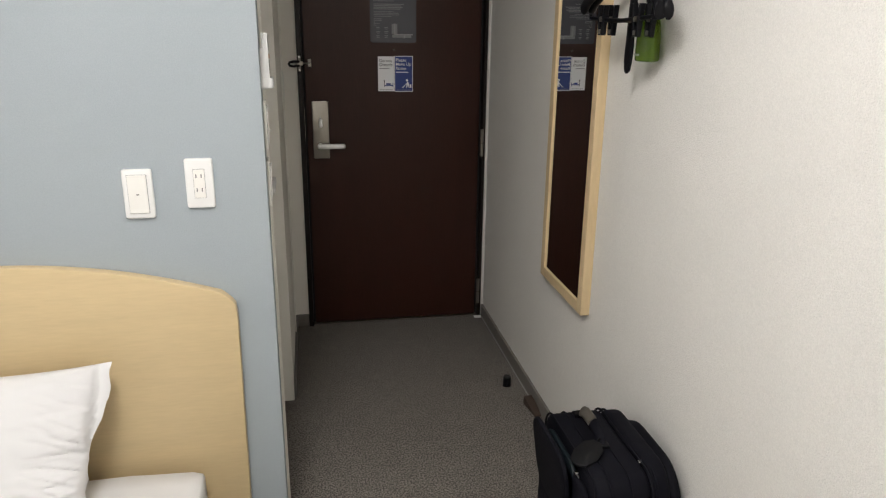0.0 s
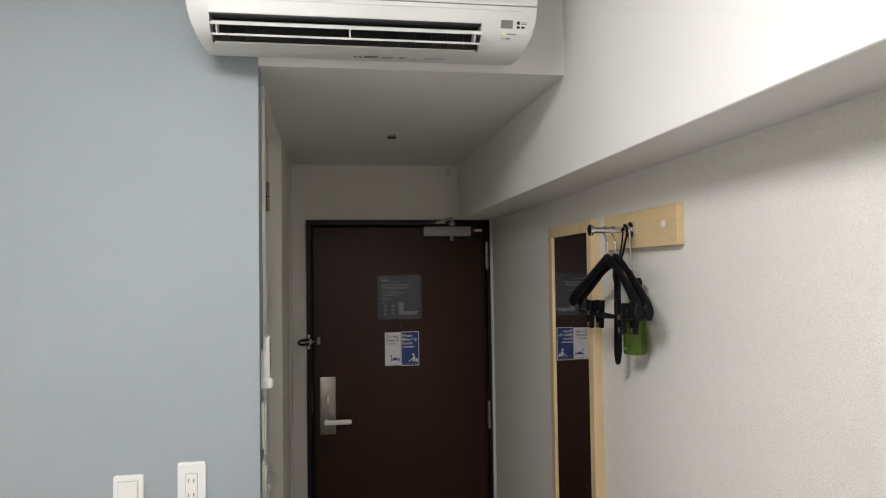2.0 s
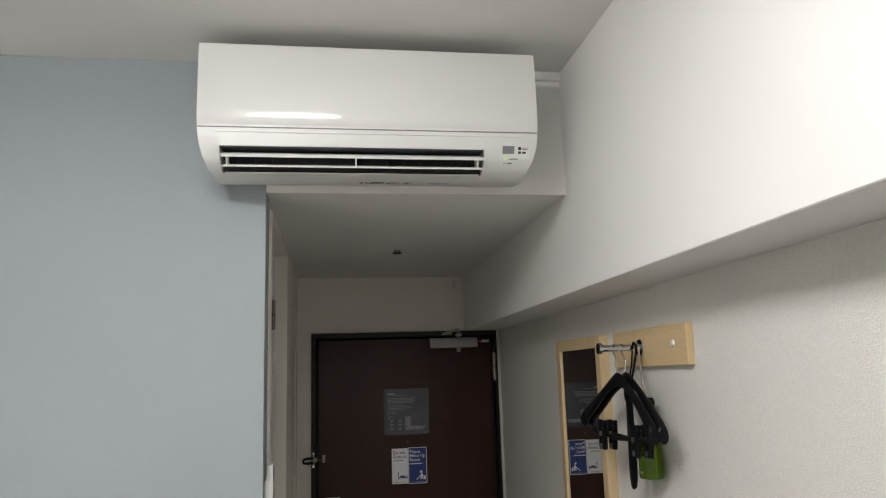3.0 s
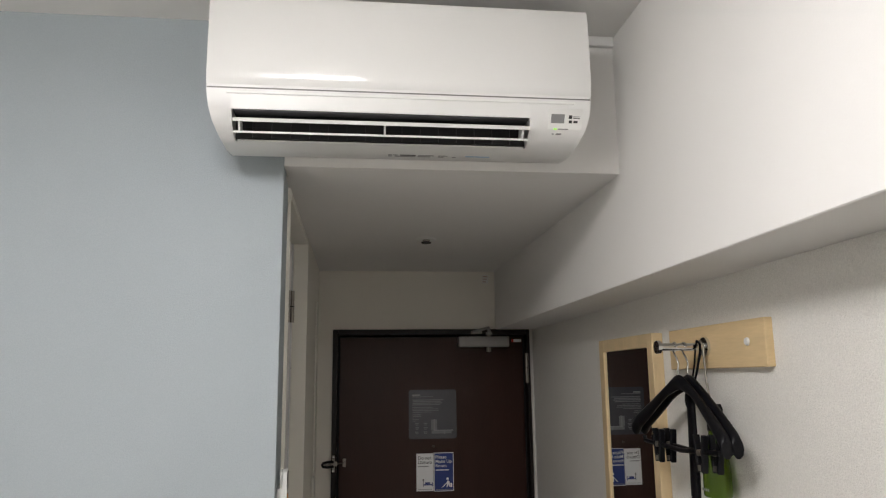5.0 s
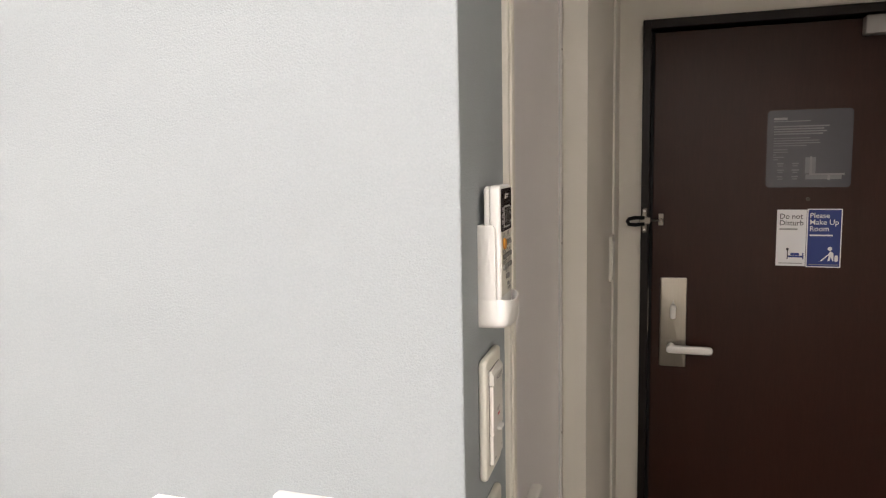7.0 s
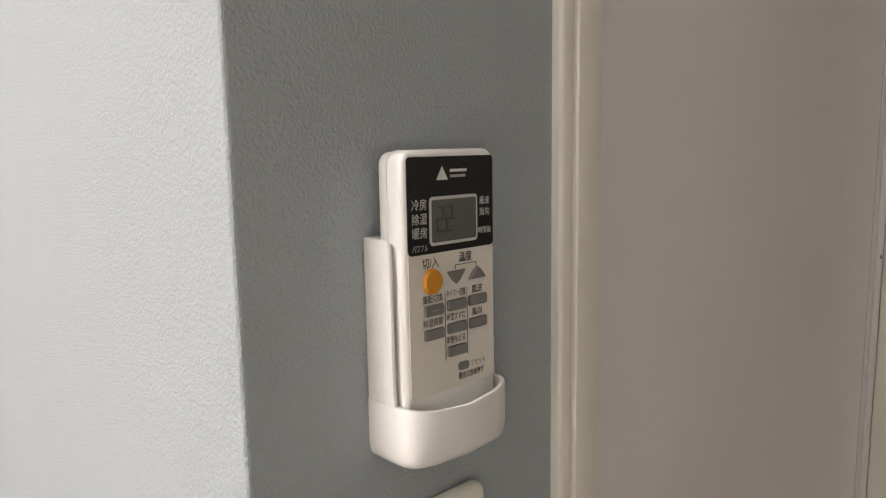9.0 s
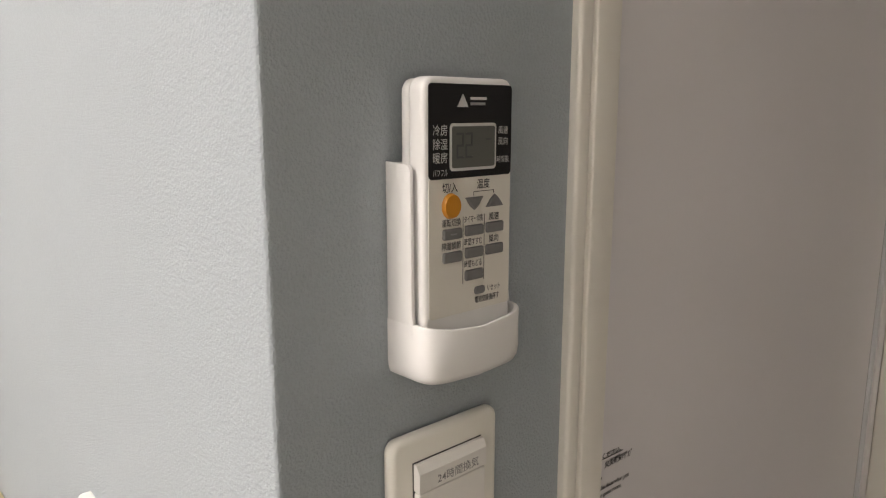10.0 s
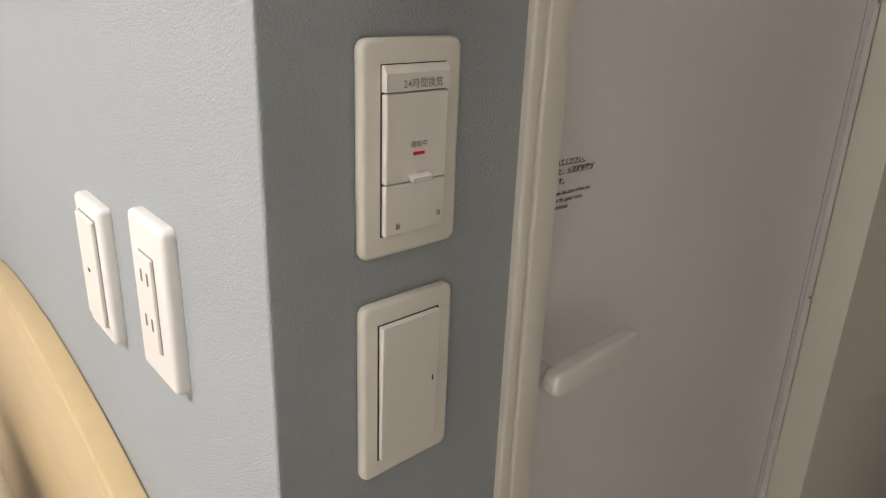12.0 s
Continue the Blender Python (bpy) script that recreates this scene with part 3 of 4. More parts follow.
def clip(x, y, parent):
    """A sprung trouser clip on the bar: two jaws that meet below, with a bright spring."""
    for k in (-1, 1):
        pts = [(y + k * 0.024, 1.496), (y + k * 0.014, 1.497), (y + k * 0.0035, 1.424), (y + k * 0.0125, 1.422)]
        c = part("clip_jaw", prism(pts, "x", x - 0.0065, x + 0.0065, 0.0015, 1), M_BLACKP, parent)
        part("clip_tip", box(x - 0.0071, x + 0.0071, y + k * 0.004 - 0.002, y + k * 0.004 + 0.002, 1.426, 1.437), M_STEEL, c, "bright steel jaw tip")
    part("clip_spring", rod((x - 0.008, y, 1.462), (x + 0.008, y, 1.462), 0.0065, seg=14), M_STEEL, parent, "bright steel spring", 40)


clip(0.864, 0.036, h1)
clip(0.864, -0.170, h1)
clip(0.886, 0.024, h2)
clip(0.886, -0.192, h2)

sh = thing("shoehorn", (0.918, -0.03, 1.33), "long black plastic shoehorn hung by a strap from the rod", "shoehorn")
outline = [(0.006, 1.556), (0.012, 1.565), (0.010, 1.575), (-0.004, 1.580), (-0.018, 1.575), (-0.022, 1.56), (-0.022, 1.40), (-0.020, 1.362), (-0.012, 1.338), (0.0, 1.331), (0.010, 1.336), (0.016, 1.36), (0.013, 1.42), (0.010, 1.48)]
bm = prism(outline, "x", 0.901, 0.909, 0.002, 2)
move(bm, Matrix.Translation((0, -0.030, 0)))
part("blade", bm, M_BLACKP, sh, smooth=40)
part("loop", tube([(0.905, -0.034 + 0.017 * math.cos(t), 1.563 + 0.02 * math.sin(t)) for t in (k * math.pi / 6 for k in range(13))], 0.004, 8), M_BLACKP, sh, smooth=60)
part("strap", tube([(0.906, -0.036, 1.572), (0.910, -0.044, 1.61), (0.914, -0.050, 1.64), (0.917, -0.052, 1.670), (0.918, -0.060, 1.6925), (0.920, -0.071, 1.684), (0.920, -0.068, 1.664), (0.915, -0.054, 1.62), (0.907, -0.038, 1.572)], 0.0035, 8, flat=0.5), M_FABRIC, sh, "black nylon strap", 60)

bo = thing("spray_bottle", (0.926, -0.092, 1.364), "green translucent fabric spray bottle hung by its trigger", "spray bottle")
bm = bmesh.new()
rings = []
for z, r in ((1.364, 0.020), (1.3655, 0.0255), (1.370, 0.0275), (1.42, 0.0268), (1.452, 0.024), (1.470, 0.019), (1.484, 0.012), (1.500, 0.0105), (1.504, 0.010)):
    rings.append([bm.verts.new((0.926 + r * math.cos(a) * 1.05, -0.092 + r * math.sin(a) * 1.12, z)) for a in (2 * math.pi * k / 28 for k in range(28))])
for p, q in zip(rings, rings[1:]):
    for k in range(28):
        bm.faces.new((p[k], p[(k + 1) % 28], q[(k + 1) % 28], q[k]))
bm.faces.new(rings[0]), bm.faces.new(rings[-1])
part("bottle", bm, M_GREEN, bo, smooth=50)
for k in range(4):
    part("print_bar", box(0.8965, 0.8975, -0.108 + 0.008 * k, -0.104 + 0.008 * k, 1.378, 1.383), M_PALEINK, bo)
part("collar", rod((0.926, -0.092, 1.500), (0.926, -0.092, 1.522), 0.0135, seg=20), M_BLACKP, bo, smooth=40)
part("spray_head", prism([(-0.120, 1.545), (-0.112, 1.556), (-0.071, 1.552), (-0.076, 1.525), (-0.106, 1.522), (-0.116, 1.536)], "x", 0.915, 0.937, 0.003, 2), M_BLACKP, bo, smooth=40)
part("trigger", tube([(0.926, -0.108, 1.53), (0.926, -0.120, 1.52), (0.926, -0.123, 1.50)], 0.0045, 8), M_BLACKP, bo, smooth=60)
part("hanging_wire", tube([(0.926, -0.092, 1.552), (0.926, -0.081, 1.58), (0.926, -0.075, 1.61), (0.926, -0.073, 1.66), (0.926, -0.073, 1.681), (0.926, -0.060, 1.692), (0.926, -0.049, 1.682)], 0.0025, 8), M_STEEL, bo, "steel wire hook", 60)

for top in (sh, bo):
    for o in top.children_recursive:
        o.data.transform(Matrix.Translation((0, -0.016, 0)))

# ---- air conditioner ----
ac = thing("air_conditioner", (0.26, 0.0, 2.08), "white wall-mounted split air conditioner with open louvres", "air conditioner")
AX0, AX1, OX0, OX1 = -0.137, 0.659, -0.088, 0.527
# profile of the casing in y and z, with the inset of each end
PROFILE = [(-0.001, 2.402, 0), (-0.17, 2.402, 0), (-0.193, 2.396, 0), (-0.199, 2.374, 0), (-0.201, 2.198, 0), (-0.2005, 2.184, 0.001), (-0.197, 2.160, 0.004),
           (-0.184, 2.134, 0.010), (-0.152, 2.1115, 0.019), (-0.105, 2.0975, 0.027), (-0.042, 2.105, 0.029), (-0.012, 2.116, 0.029), (-0.001, 2.120, 0.029)]


def shell(x0, x1, in0, in1, pts):
    bm = bmesh.new()
    a = [bm.verts.new((x0 + in0 * p[2], p[0], p[1])) for p in pts]
    b = [bm.verts.new((x1 - in1 * p[2], p[0], p[1])) for p in pts]
    bm.faces.new(a), bm.faces.new(b)
    for i in range(len(a)):
        j = (i + 1) % len(a)
        bm.faces.new((a[i], a[j], b[j], b[i]))
    return bm


NOTCH = PROFILE[:6] + [(-0.1965, 2.1555, 0), (-0.150, 2.159, 0), (-0.100, 2.152, 0), (-0.085, 2.118, 0), (-0.139, 2.1065, 0)] + [(-0.105, 2.0975, 0), (-0.042, 2.105, 0), (-0.012, 2.116, 0), (-0.001, 2.120, 0)]
part("end_casing", shell(AX0, OX0, 1, 0, PROFILE), M_ACMATT, ac, smooth=35)
part("end_casing", shell(OX1, AX1, 0, 1, PROFILE), M_ACMATT, ac, smooth=35)
part("casing", shell(OX0, OX1, 0, 0, NOTCH), M_ACMATT, ac, smooth=35)
panel = prism([(-0.2005, 2.4005), (-0.2015, 2.398), (-0.2055, 2.374), (-0.2078, 2.290), (-0.2075, 2.240), (-0.2062, 2.222), (-0.2040, 2.210), (-0.1985, 2.201), (-0.186, 2.198), (-0.186, 2.4035), (-0.194, 2.4035)], "x", AX0 - 0.001, AX1 + 0.001, 0.0025, 2)
part("front_panel", panel, M_ACWHITE, ac, "glossy white curved front panel", 30)
part("panel_gap", box(AX0 + 0.001, AX1 - 0.001, -0.2012, -0.185, 2.1965, 2.1995), M_BUTTON, ac)
# dark block and roof liner stand in for the shade inside the outlet
part("outlet_dark", box(OX0 + 0.001, OX1 - 0.001, -0.138, -0.087, 2.113, 2.1515), M_DARK, ac, "air outlet recess with its shade set as dark colour")
part("outlet_roof_shade", prism([(-0.1945, 2.1552), (-0.150, 2.1587), (-0.100, 2.1516), (-0.100, 2.1480), (-0.150, 2.1545), (-0.1940, 2.1530)], "x", OX0 + 0.003, OX1 - 0.003), M_DARK, ac, "air outlet recess with its shade set as dark colour")
part("casing_ridge", box(AX0 + 0.040, AX1 - 0.036, -0.2028, -0.199, 2.1855, 2.1900, 0.001, 1), M_ACMATT, ac)
def louvre(y0, z0, y1, z1, th, name):
    d = Vector((0, y1 - y0, z1 - z0)).normalized()
    nrm = Vector((0, -d.z, d.y)) * th / 2
    pts = [(y0 + nrm.y, z0 + nrm.z), (y1 + nrm.y, z1 + nrm.z), (y1 - nrm.y, z1 - nrm.z), (y0 - nrm.y, z0 - nrm.z)]
    return part(name, prism(pts, "x", OX0 + 0.004, OX1 - 0.003, 0.0012, 2), M_ACMATT, ac, "white horizontal louvre blade", 40)


louvre(-0.199, 2.1315, -0.155, 2.1490, 0.0072, "louvre")
louvre(-0.183, 2.1115, -0.143, 2.1255, 0.0042, "louvre")
for x in (0.221, OX0 + 0.016, OX1 - 0.016):
    part("louvre_bracket", prism([(-0.197, 2.132), (-0.183, 2.112), (-0.150, 2.121), (-0.160, 2.140)], "x", x - 0.0016, x + 0.0016), M_ACMATT, ac)
for k in range(15):
    x = OX0 + 0.035 + 0.039 * k
    part("guide_vane", prism([(-0.143, 2.115), (-0.141, 2.151), (-0.135, 2.151), (-0.135, 2.112)], "x", x, x + 0.0012), M_VANE, ac)
part("outlet_bottom_lip", box(OX0 + 0.006, OX1 - 0.006, -0.1440, -0.1390, 2.1050, 2.1090, 0.0012, 1), M_ACMATT, ac)


def on_casing(v):
    """A point of the lower front, v metres down along it from the panel gap, and the turn of its face."""
    pts = [(p[0], p[1]) for p in PROFILE[5:11]]
    for (ya, za), (yb_, zb_) in zip(pts, pts[1:]):
        d = math.hypot(yb_ - ya, zb_ - za)
        if v <= d:
            f = v / d
            up = Vector((0, ya - yb_, za - zb_)).normalized()
            out = Vector((1, 0, 0)).cross(up)
            m = Matrix(((1, 0, 0, 0), (0, up.y, out.y, 0), (0, up.z, out.z, 0), (0, 0, 0, 1)))
            return Vector((0, ya + f * (yb_ - ya), za + f * (zb_ - za))), m
        v -= d


def casing_decal(name, x0, x1, v, height, mat, lift=0.0006, parent=None):
    at, m = on_casing(v)
    own = box(x0, x1, -height / 2, height / 2, 0.0, lift)
    move(own, Matrix.Translation(at) @ m)
    return part(name, own, mat, parent or ac)


casing_decal("label_patch", 0.566, 0.640, 0.0290, 0.044, M_WHITE, 0.0008)
casing_decal("display_window", 0.572, 0.601, 0.0285, 0.019, M_GREYINK, 0.0012)
casing_decal("maker_mark", 0.610, 0.6175, 0.0245, 0.0075, M_INK, 0.0012)
casing_decal("maker_mark", 0.6195, 0.636, 0.0230, 0.002, M_INK, 0.0012)
casing_decal("maker_mark", 0.6195, 0.634, 0.0265, 0.002, M_INK, 0.0012)
casing_decal("maker_mark", 0.611, 0.618, 0.0345, 0.006, M_INK, 0.0012)
casing_decal("maker_mark", 0.621, 0.630, 0.0345, 0.005, M_INK, 0.0012)
casing_decal("indicator", 0.579, 0.586, 0.0505, 0.0035, M_LED_GREEN, 0.0012)
casing_decal("text_bar", 0.589, 0.611, 0.0505, 0.0024, M_GREYINK, 0.0012)
casing_decal("text_bar", 0.577, 0.582, 0.0625, 0.0025, M_PALEINK, 0.0012)
casing_decal("text_bar", 0.586, 0.598, 0.0625, 0.0035, M_GREYINK, 0.0012)


def bottom_decal(x0, x1, y, height, mat):
    z = 2.0974 + (y + 0.105) * 0.119
    own = box(x0, x1, -height / 2, height / 2, -0.0008, 0)
    move(own, Matrix.Translation((0, y, z)) @ pose(0, 0, 0, 6.8, 0, 0))
    part("warning_print", own, mat, ac)


for y, rows in ((-0.099, ((0.232, 0.240, M_GREYINK), (0.242, 0.252, M_GREYINK), (0.258, 0.292, M_INK), (0.297, 0.332, M_PALEINK), (0.342, 0.362, M_PALEINK), (0.402, 0.420, M_SKYINK), (0.422, 0.455, M_SKYINK))),
                (-0.086, ((0.232, 0.240, M_GREYINK), (0.246, 0.292, M_GREYINK), (0.297, 0.325, M_PALEINK), (0.342, 0.354, M_PALEINK), (0.374, 0.382, M_PALEINK)))):
    for x0, x1, mt in rows:
        bottom_decal(x0, x1, y, 0.0075 if mt in (M_INK, M_SKYINK) else 0.005, mt)
part("mounting_plate", box(-0.095, 0.612, -0.006, -0.0005, 2.121, 2.37), M_ACMATT, ac)

pc = thing("pipe_cover", (0.72, -0.03, 2.40), "short white pipe cover between air conditioner and beam", "pipe cover")
part("duct", box(0.6570, X_B - 0.0005, -0.014, -0.0005, Z_C - 0.0265, Z_C - 0.0005, 0.003, 3), M_ACMATT, pc, smooth=40)

# ---- switches and sockets on the headboard wall ----
def wall_plate(x0, x1, z0, z1, label, category):
    s = thing(category.replace(" ", "_"), ((x0 + x1) / 2, 0.0, (z0 + z1) / 2), label, category)
    part("plate", prism(round_rect(x0, x1, z0, z1, 0.006), "y", -0.0090, 0.0039, 0.004, 4), M_WHITE, s, smooth=40)
    return s


s = wall_plate(-0.337, -0.268, 0.986, 1.107, "white light switch with one wide rocker beside the headboard", "wall switch")
part("rocker", box(-0.3245, -0.2805, -0.0092, -0.0053, 1.000, 1.0935, 0.0012, 2), M_WHITE_IN, s)
part("rocker_gap", box(-0.3255, -0.2795, -0.0060, -0.0050, 0.999, 1.0945), M_PALEINK, s)
part("mark", box(-0.306, -0.300, -0.0096, -0.0091, 1.045, 1.0475), M_INK, s)

s = wall_plate(-0.192, -0.126, 1.008, 1.130, "white double power socket beside the headboard", "power socket")
part("module", box(-0.172, -0.146, -0.0080, -0.0053, 1.034, 1.104, 0.001, 2), M_WHITE_IN, s)
part("module_gap", box(-0.1728, -0.1452, -0.0060, -0.0050, 1.0332, 1.1048), M_PALEINK, s)
for z in (1.054, 1.088):
    for x in (-0.1655, -0.1535):
        part("slot", box(x - 0.0013, x + 0.0013, -0.0084, -0.0076, z - 0.0045, z + 0.0045), M_GREYINK, s)

for o in bpy.data.objects:
    if o.parent and o.parent.name in ("wall_switch.001", "power_socket") and not o.name.startswith("plate"):
        o.data.transform(Matrix.Translation((0, -0.0035, 0)))

# ---- switches on the corner's end face ----
fan = thing("ventilation_switch", (0.0, 0.0925, 1.197), "cream two-speed ventilation switch plate with red indicator", "switch")
part("plate", prism(round_rect(0.0565, 0.1275, 1.136, 1.256, 0.0065), "x", 0.0002, 0.0080, 0.0035, 4), M_CREAM, fan, smooth=40)
part("opening", box(0.0076, 0.0084, 0.0690, 0.1145, 1.1490, 1.2430), M_DARK, fan)
cap = prism([(0.0078, 1.2425), (0.0105, 1.2425), (0.0128, 1.2385), (0.0128, 1.2290), (0.0078, 1.2290)], "y", 0.0694, 0.1141)
part("name_cap", cap, M_WHITE_IN, fan)
part("rocker", box(0.0080, 0.0124, 0.0696, 0.1139, 1.1795, 1.2280, 0.0009, 2), M_WHITE_IN, fan)
part("rocker", box(0.0080, 0.0120, 0.0696, 0.1139, 1.1496, 1.1788, 0.0009, 2), M_WHITE_IN, fan)
part("tab", prism([(0.0120, 1.1800), (0.0165, 1.1800), (0.0165, 1.1822), (0.0124, 1.1840)], "y", 0.0850, 0.1000, 0.0006, 2), M_WHITE, fan)
part("indicator", box(0.0122, 0.0127, 0.0885, 0.0965, 1.1940, 1.1957), M_LED_RED, fan, "small red indicator lamp")
lettering("24時間換気", 0.0056, (0.0130, 0.0945, 1.2326), "x", M_GREYINK, fan)
lettering("運転中", 0.0040, (0.01255, 0.0925, 1.1998), "x", M_GREYINK, fan, squeeze=1.05)
lettering("強", 0.0036, (0.01215, 0.1085, 1.1575), "x", M_INK, fan)
lettering("弱", 0.0036, (0.01215, 0.0785, 1.1545), "x", M_INK, fan)

lsw = thing("bathroom_switch", (0.0, 0.0925, 1.05), "cream wall switch plate with one wide rocker", "switch")
part("plate", prism(round_rect(0.0565, 0.1275, 0.988, 1.108, 0.0065), "x", 0.0002, 0.0080, 0.0035, 4), M_CREAM, lsw, smooth=40)
part("opening", box(0.0076, 0.0083, 0.0676, 0.1152, 1.0008, 1.0948), M_DARK, lsw)
part("rocker", prism([(0.0080, 1.0940), (0.0128, 1.0940), (0.0106, 1.0015), (0.0080, 1.0015)], "y", 0.0684, 0.1140, 0.0009, 2), M_WHITE_IN, lsw)
part("mark", box(0.0112, 0.0122, 0.1085, 0.1091, 1.0455, 1.0495), M_INK, lsw)
for top in (fan, lsw):
    for o in top.children_recursive:
        o.data.transform(Matrix.Translation((0, -0.0017, 0)))

# ---- remote control and its holder ----
hd = thing("remote_holder", (0.0, 0.097, 1.292), "white wall holder for the air conditioner remote", "holder")
HY0, HY1 = 0.0602, 0.1228


def cup_loop(inset, z, dip):
    """Half a rounded outline that bulges from the wall, at one height."""
    out, mid, half = [], (HY0 + HY1) / 2, (HY1 - HY0) / 2 - inset
    for k in range(33):
        a = math.pi * k / 32
        c, d = math.cos(a), math.sin(a)
        w = math.copysign(abs(c) ** 0.24, c)
        out.append((max(0.0003, (0.0288 - inset) * d ** 0.24 + 0.0048 * (1 - w * w) * min(1, d * 3)), mid - half * w, z - dip * (1 - w * w)))
    return out


bm = bmesh.new()
loops = [[bm.verts.new(p) for p in cup_loop(inset, z + (0.0036 if z > 1.30 else -0.0004), dip)] for inset, z, dip in ((0.0075, 1.2895, 0), (0.0040, 1.2900, 0), (0.0015, 1.2915, 0), (0.0004, 1.2940, 0), (0.0, 1.2980, 0),
         (0.0, 1.3132, 0.0035), (0.0004, 1.3139, 0.0035), (0.0017, 1.3139, 0.0035), (0.0021, 1.3132, 0.0035), (0.0021, 1.2985, 0))]
for p, q in zip(loops, loops[1:]):
    for k in range(32):
        bm.faces.new((p[k], p[k + 1], q[k + 1], q[k]))
bm.faces.new(loops[0]), bm.faces.new(loops[-1])
part("cup", bm, M_WHITE, hd, "curved front pocket", 50)
part("back", box(0.0002, 0.0030, HY0 + 0.0022, HY1 - 0.0022, 1.2990, 1.3880, 0.0008, 1), M_WHITE, hd)
for y0, y1 in ((HY0 + 0.0001, HY0 + 0.0022), (HY1 - 0.0022, HY1 - 0.0001)):
    pts = [(0.0002, 1.3885), (0.0140, 1.3880), (0.0165, 1.3872), (0.0178, 1.3850), (0.0182, 1.3230), (0.0190, 1.3175), (0.0200, 1.3138), (0.0180, 1.3080), (0.0002, 1.3080)]
    part("side", prism(pts, "y", y0, y1, 0.0006, 2), M_WHITE, hd, smooth=40)

lower = Matrix.Translation((0, -0.0005, 1.2862)) @ Matrix.Diagonal((0.95, 1, 0.985, 1)) @ Matrix.Translation((0, 0, -1.2891))
for o in hd.children_recursive:
    o.data.transform(lower)

rc = thing("remote_control", (0.015, 0.0985, 1.298), "white air conditioner remote with black display panel", "remote control")
RY0, RY1, RZ0, RZ1, RF = 0.0668, 0.1264, 1.2985, 1.4216, 0.0245
part("back_shell", prism(round_rect(RY0 + 0.0006, RY1 - 0.0006, RZ0, RZ1 - 0.0006, 0.006), "x", 0.0088, 0.0138, 0.0016, 3), M_WHITE, rc, smooth=40)
part("front_shell", prism(round_rect(RY0, RY1, RZ0, RZ1, 0.006), "x", 0.0141, RF, 0.0026, 4), M_WHITE, rc, smooth=40)
part("face_panel", prism(round_rect(0.0695, 0.1245, 1.3175, 1.3795, 0.002), "x", RF - 0.0004, RF + 0.0003), M_PANEL, rc, "beige printed keypad panel")
disp = part("display_panel", prism(round_rect(0.0695, 0.1245, 1.3787, 1.4187, 0.002), "x", RF - 0.0004, RF + 0.0005), M_BLACKG, rc, "glossy black display panel")
E0 = RF + 0.0005
part("lcd_frame", prism(round_rect(0.0822, 0.1132, 1.3818, 1.4022, 0.002), "x", E0, E0 + 0.0004), M_LIGHTINK, disp, "pale grey display border")
part("lcd", prism(round_rect(0.0834, 0.1120, 1.3831, 1.4009, 0.001), "x", E0 + 0.0004, E0 + 0.0006), M_LCD, disp, "grey liquid crystal display")


def digit_two(y, z, h, w):
    t = 0.0009
    e = (E0 + 0.0006, E0 + 0.0007)
    for a in ((y, y + w, z + h - t, z + h), (y, y + w, z + h / 2 - t / 2, z + h / 2 + t / 2), (y, y + w, z, z + t),
              (y + w - t, y + w, z + h / 2 + t / 2, z + h - t), (y, y + t, z + t, z + h / 2 - t / 2)):
        part("lcd_segment", box(*e, *a), M_LCDSEG, disp)


digit_two(0.0862, 1.3872, 0.0110, 0.0046)
digit_two(0.0920, 1.3872, 0.0110, 0.0046)
part("lcd_segment", box(E0 + 0.0006, E0 + 0.0007, 0.1060, 0.1095, 1.3948, 1.3954), M_LCDSEG, disp)
# the maker's mark as a plain triangle and bars
part("maker_mark", prism([(0.0870, 1.4090), (0.0942, 1.4090), (0.0906, 1.4147)], "x", E0, E0 + 0.0002), M_LIGHTINK, disp)
part("maker_mark", box(E0, E0 + 0.0002, 0.0956, 0.1064, 1.4121, 1.4133), M_LIGHTINK, disp)
part("maker_mark", box(E0, E0 + 0.0002, 0.0956, 0.1056, 1.4098, 1.4110), M_PALEINK, disp)
T0 = RF + 0.00045
for text, y, z, size in (("冷房", 0.0763, 1.3990, 0.0050), ("除湿", 0.0763, 1.3931, 0.0050), ("暖房", 0.0763, 1.3874, 0.0050), ("風速", 0.1184, 1.3987, 0.0039), ("風向", 0.1184, 1.3937, 0.0039), ("時間後", 0.1184, 1.3856, 0.0032)):
    lettering(text, size, (E0 + 0.00015, y, z), "x", M_LIGHTINK, disp, squeeze=0.95)
lettering("パワフル", 0.0034, (E0 + 0.00015, 0.0763, 1.3812), "x", M_LIGHTINK, disp, squeeze=0.7)
for text, y, z, size, sq in (("切/入", 0.0826, 1.3745, 0.0047, 0.95), ("温度", 0.1050, 1.3750, 0.0047, 0.95), ("運転切換", 0.0836, 1.3592, 0.0037, 0.85), ("タイマー切換", 0.0984, 1.3598, 0.0035, 0.62),
                             ("風速", 0.1128, 1.3597, 0.0038, 0.98), ("除湿調節", 0.0836, 1.3489, 0.0037, 0.85), ("時間すすむ", 0.0984, 1.3494, 0.0036, 0.70), ("風向", 0.1128, 1.3494, 0.0038, 0.98),
                             ("時間もどる", 0.0984, 1.3393, 0.0036, 0.70), ("リセット", 0.1132, 1.3262, 0.0034, 0.75), ("電池交換後押す", 0.1085, 1.3218, 0.0034, 0.75)):
    lettering(text, size, (T0, y, z), "x", M_INK, rc, squeeze=sq, bold=0.012)
part("power_button", rod((RF, 0.0832, 1.3668), (RF + 0.0022, 0.0832, 1.3668), 0.0058, 0.0050, 32), M_ORANGE, rc, "round orange power button", 40)
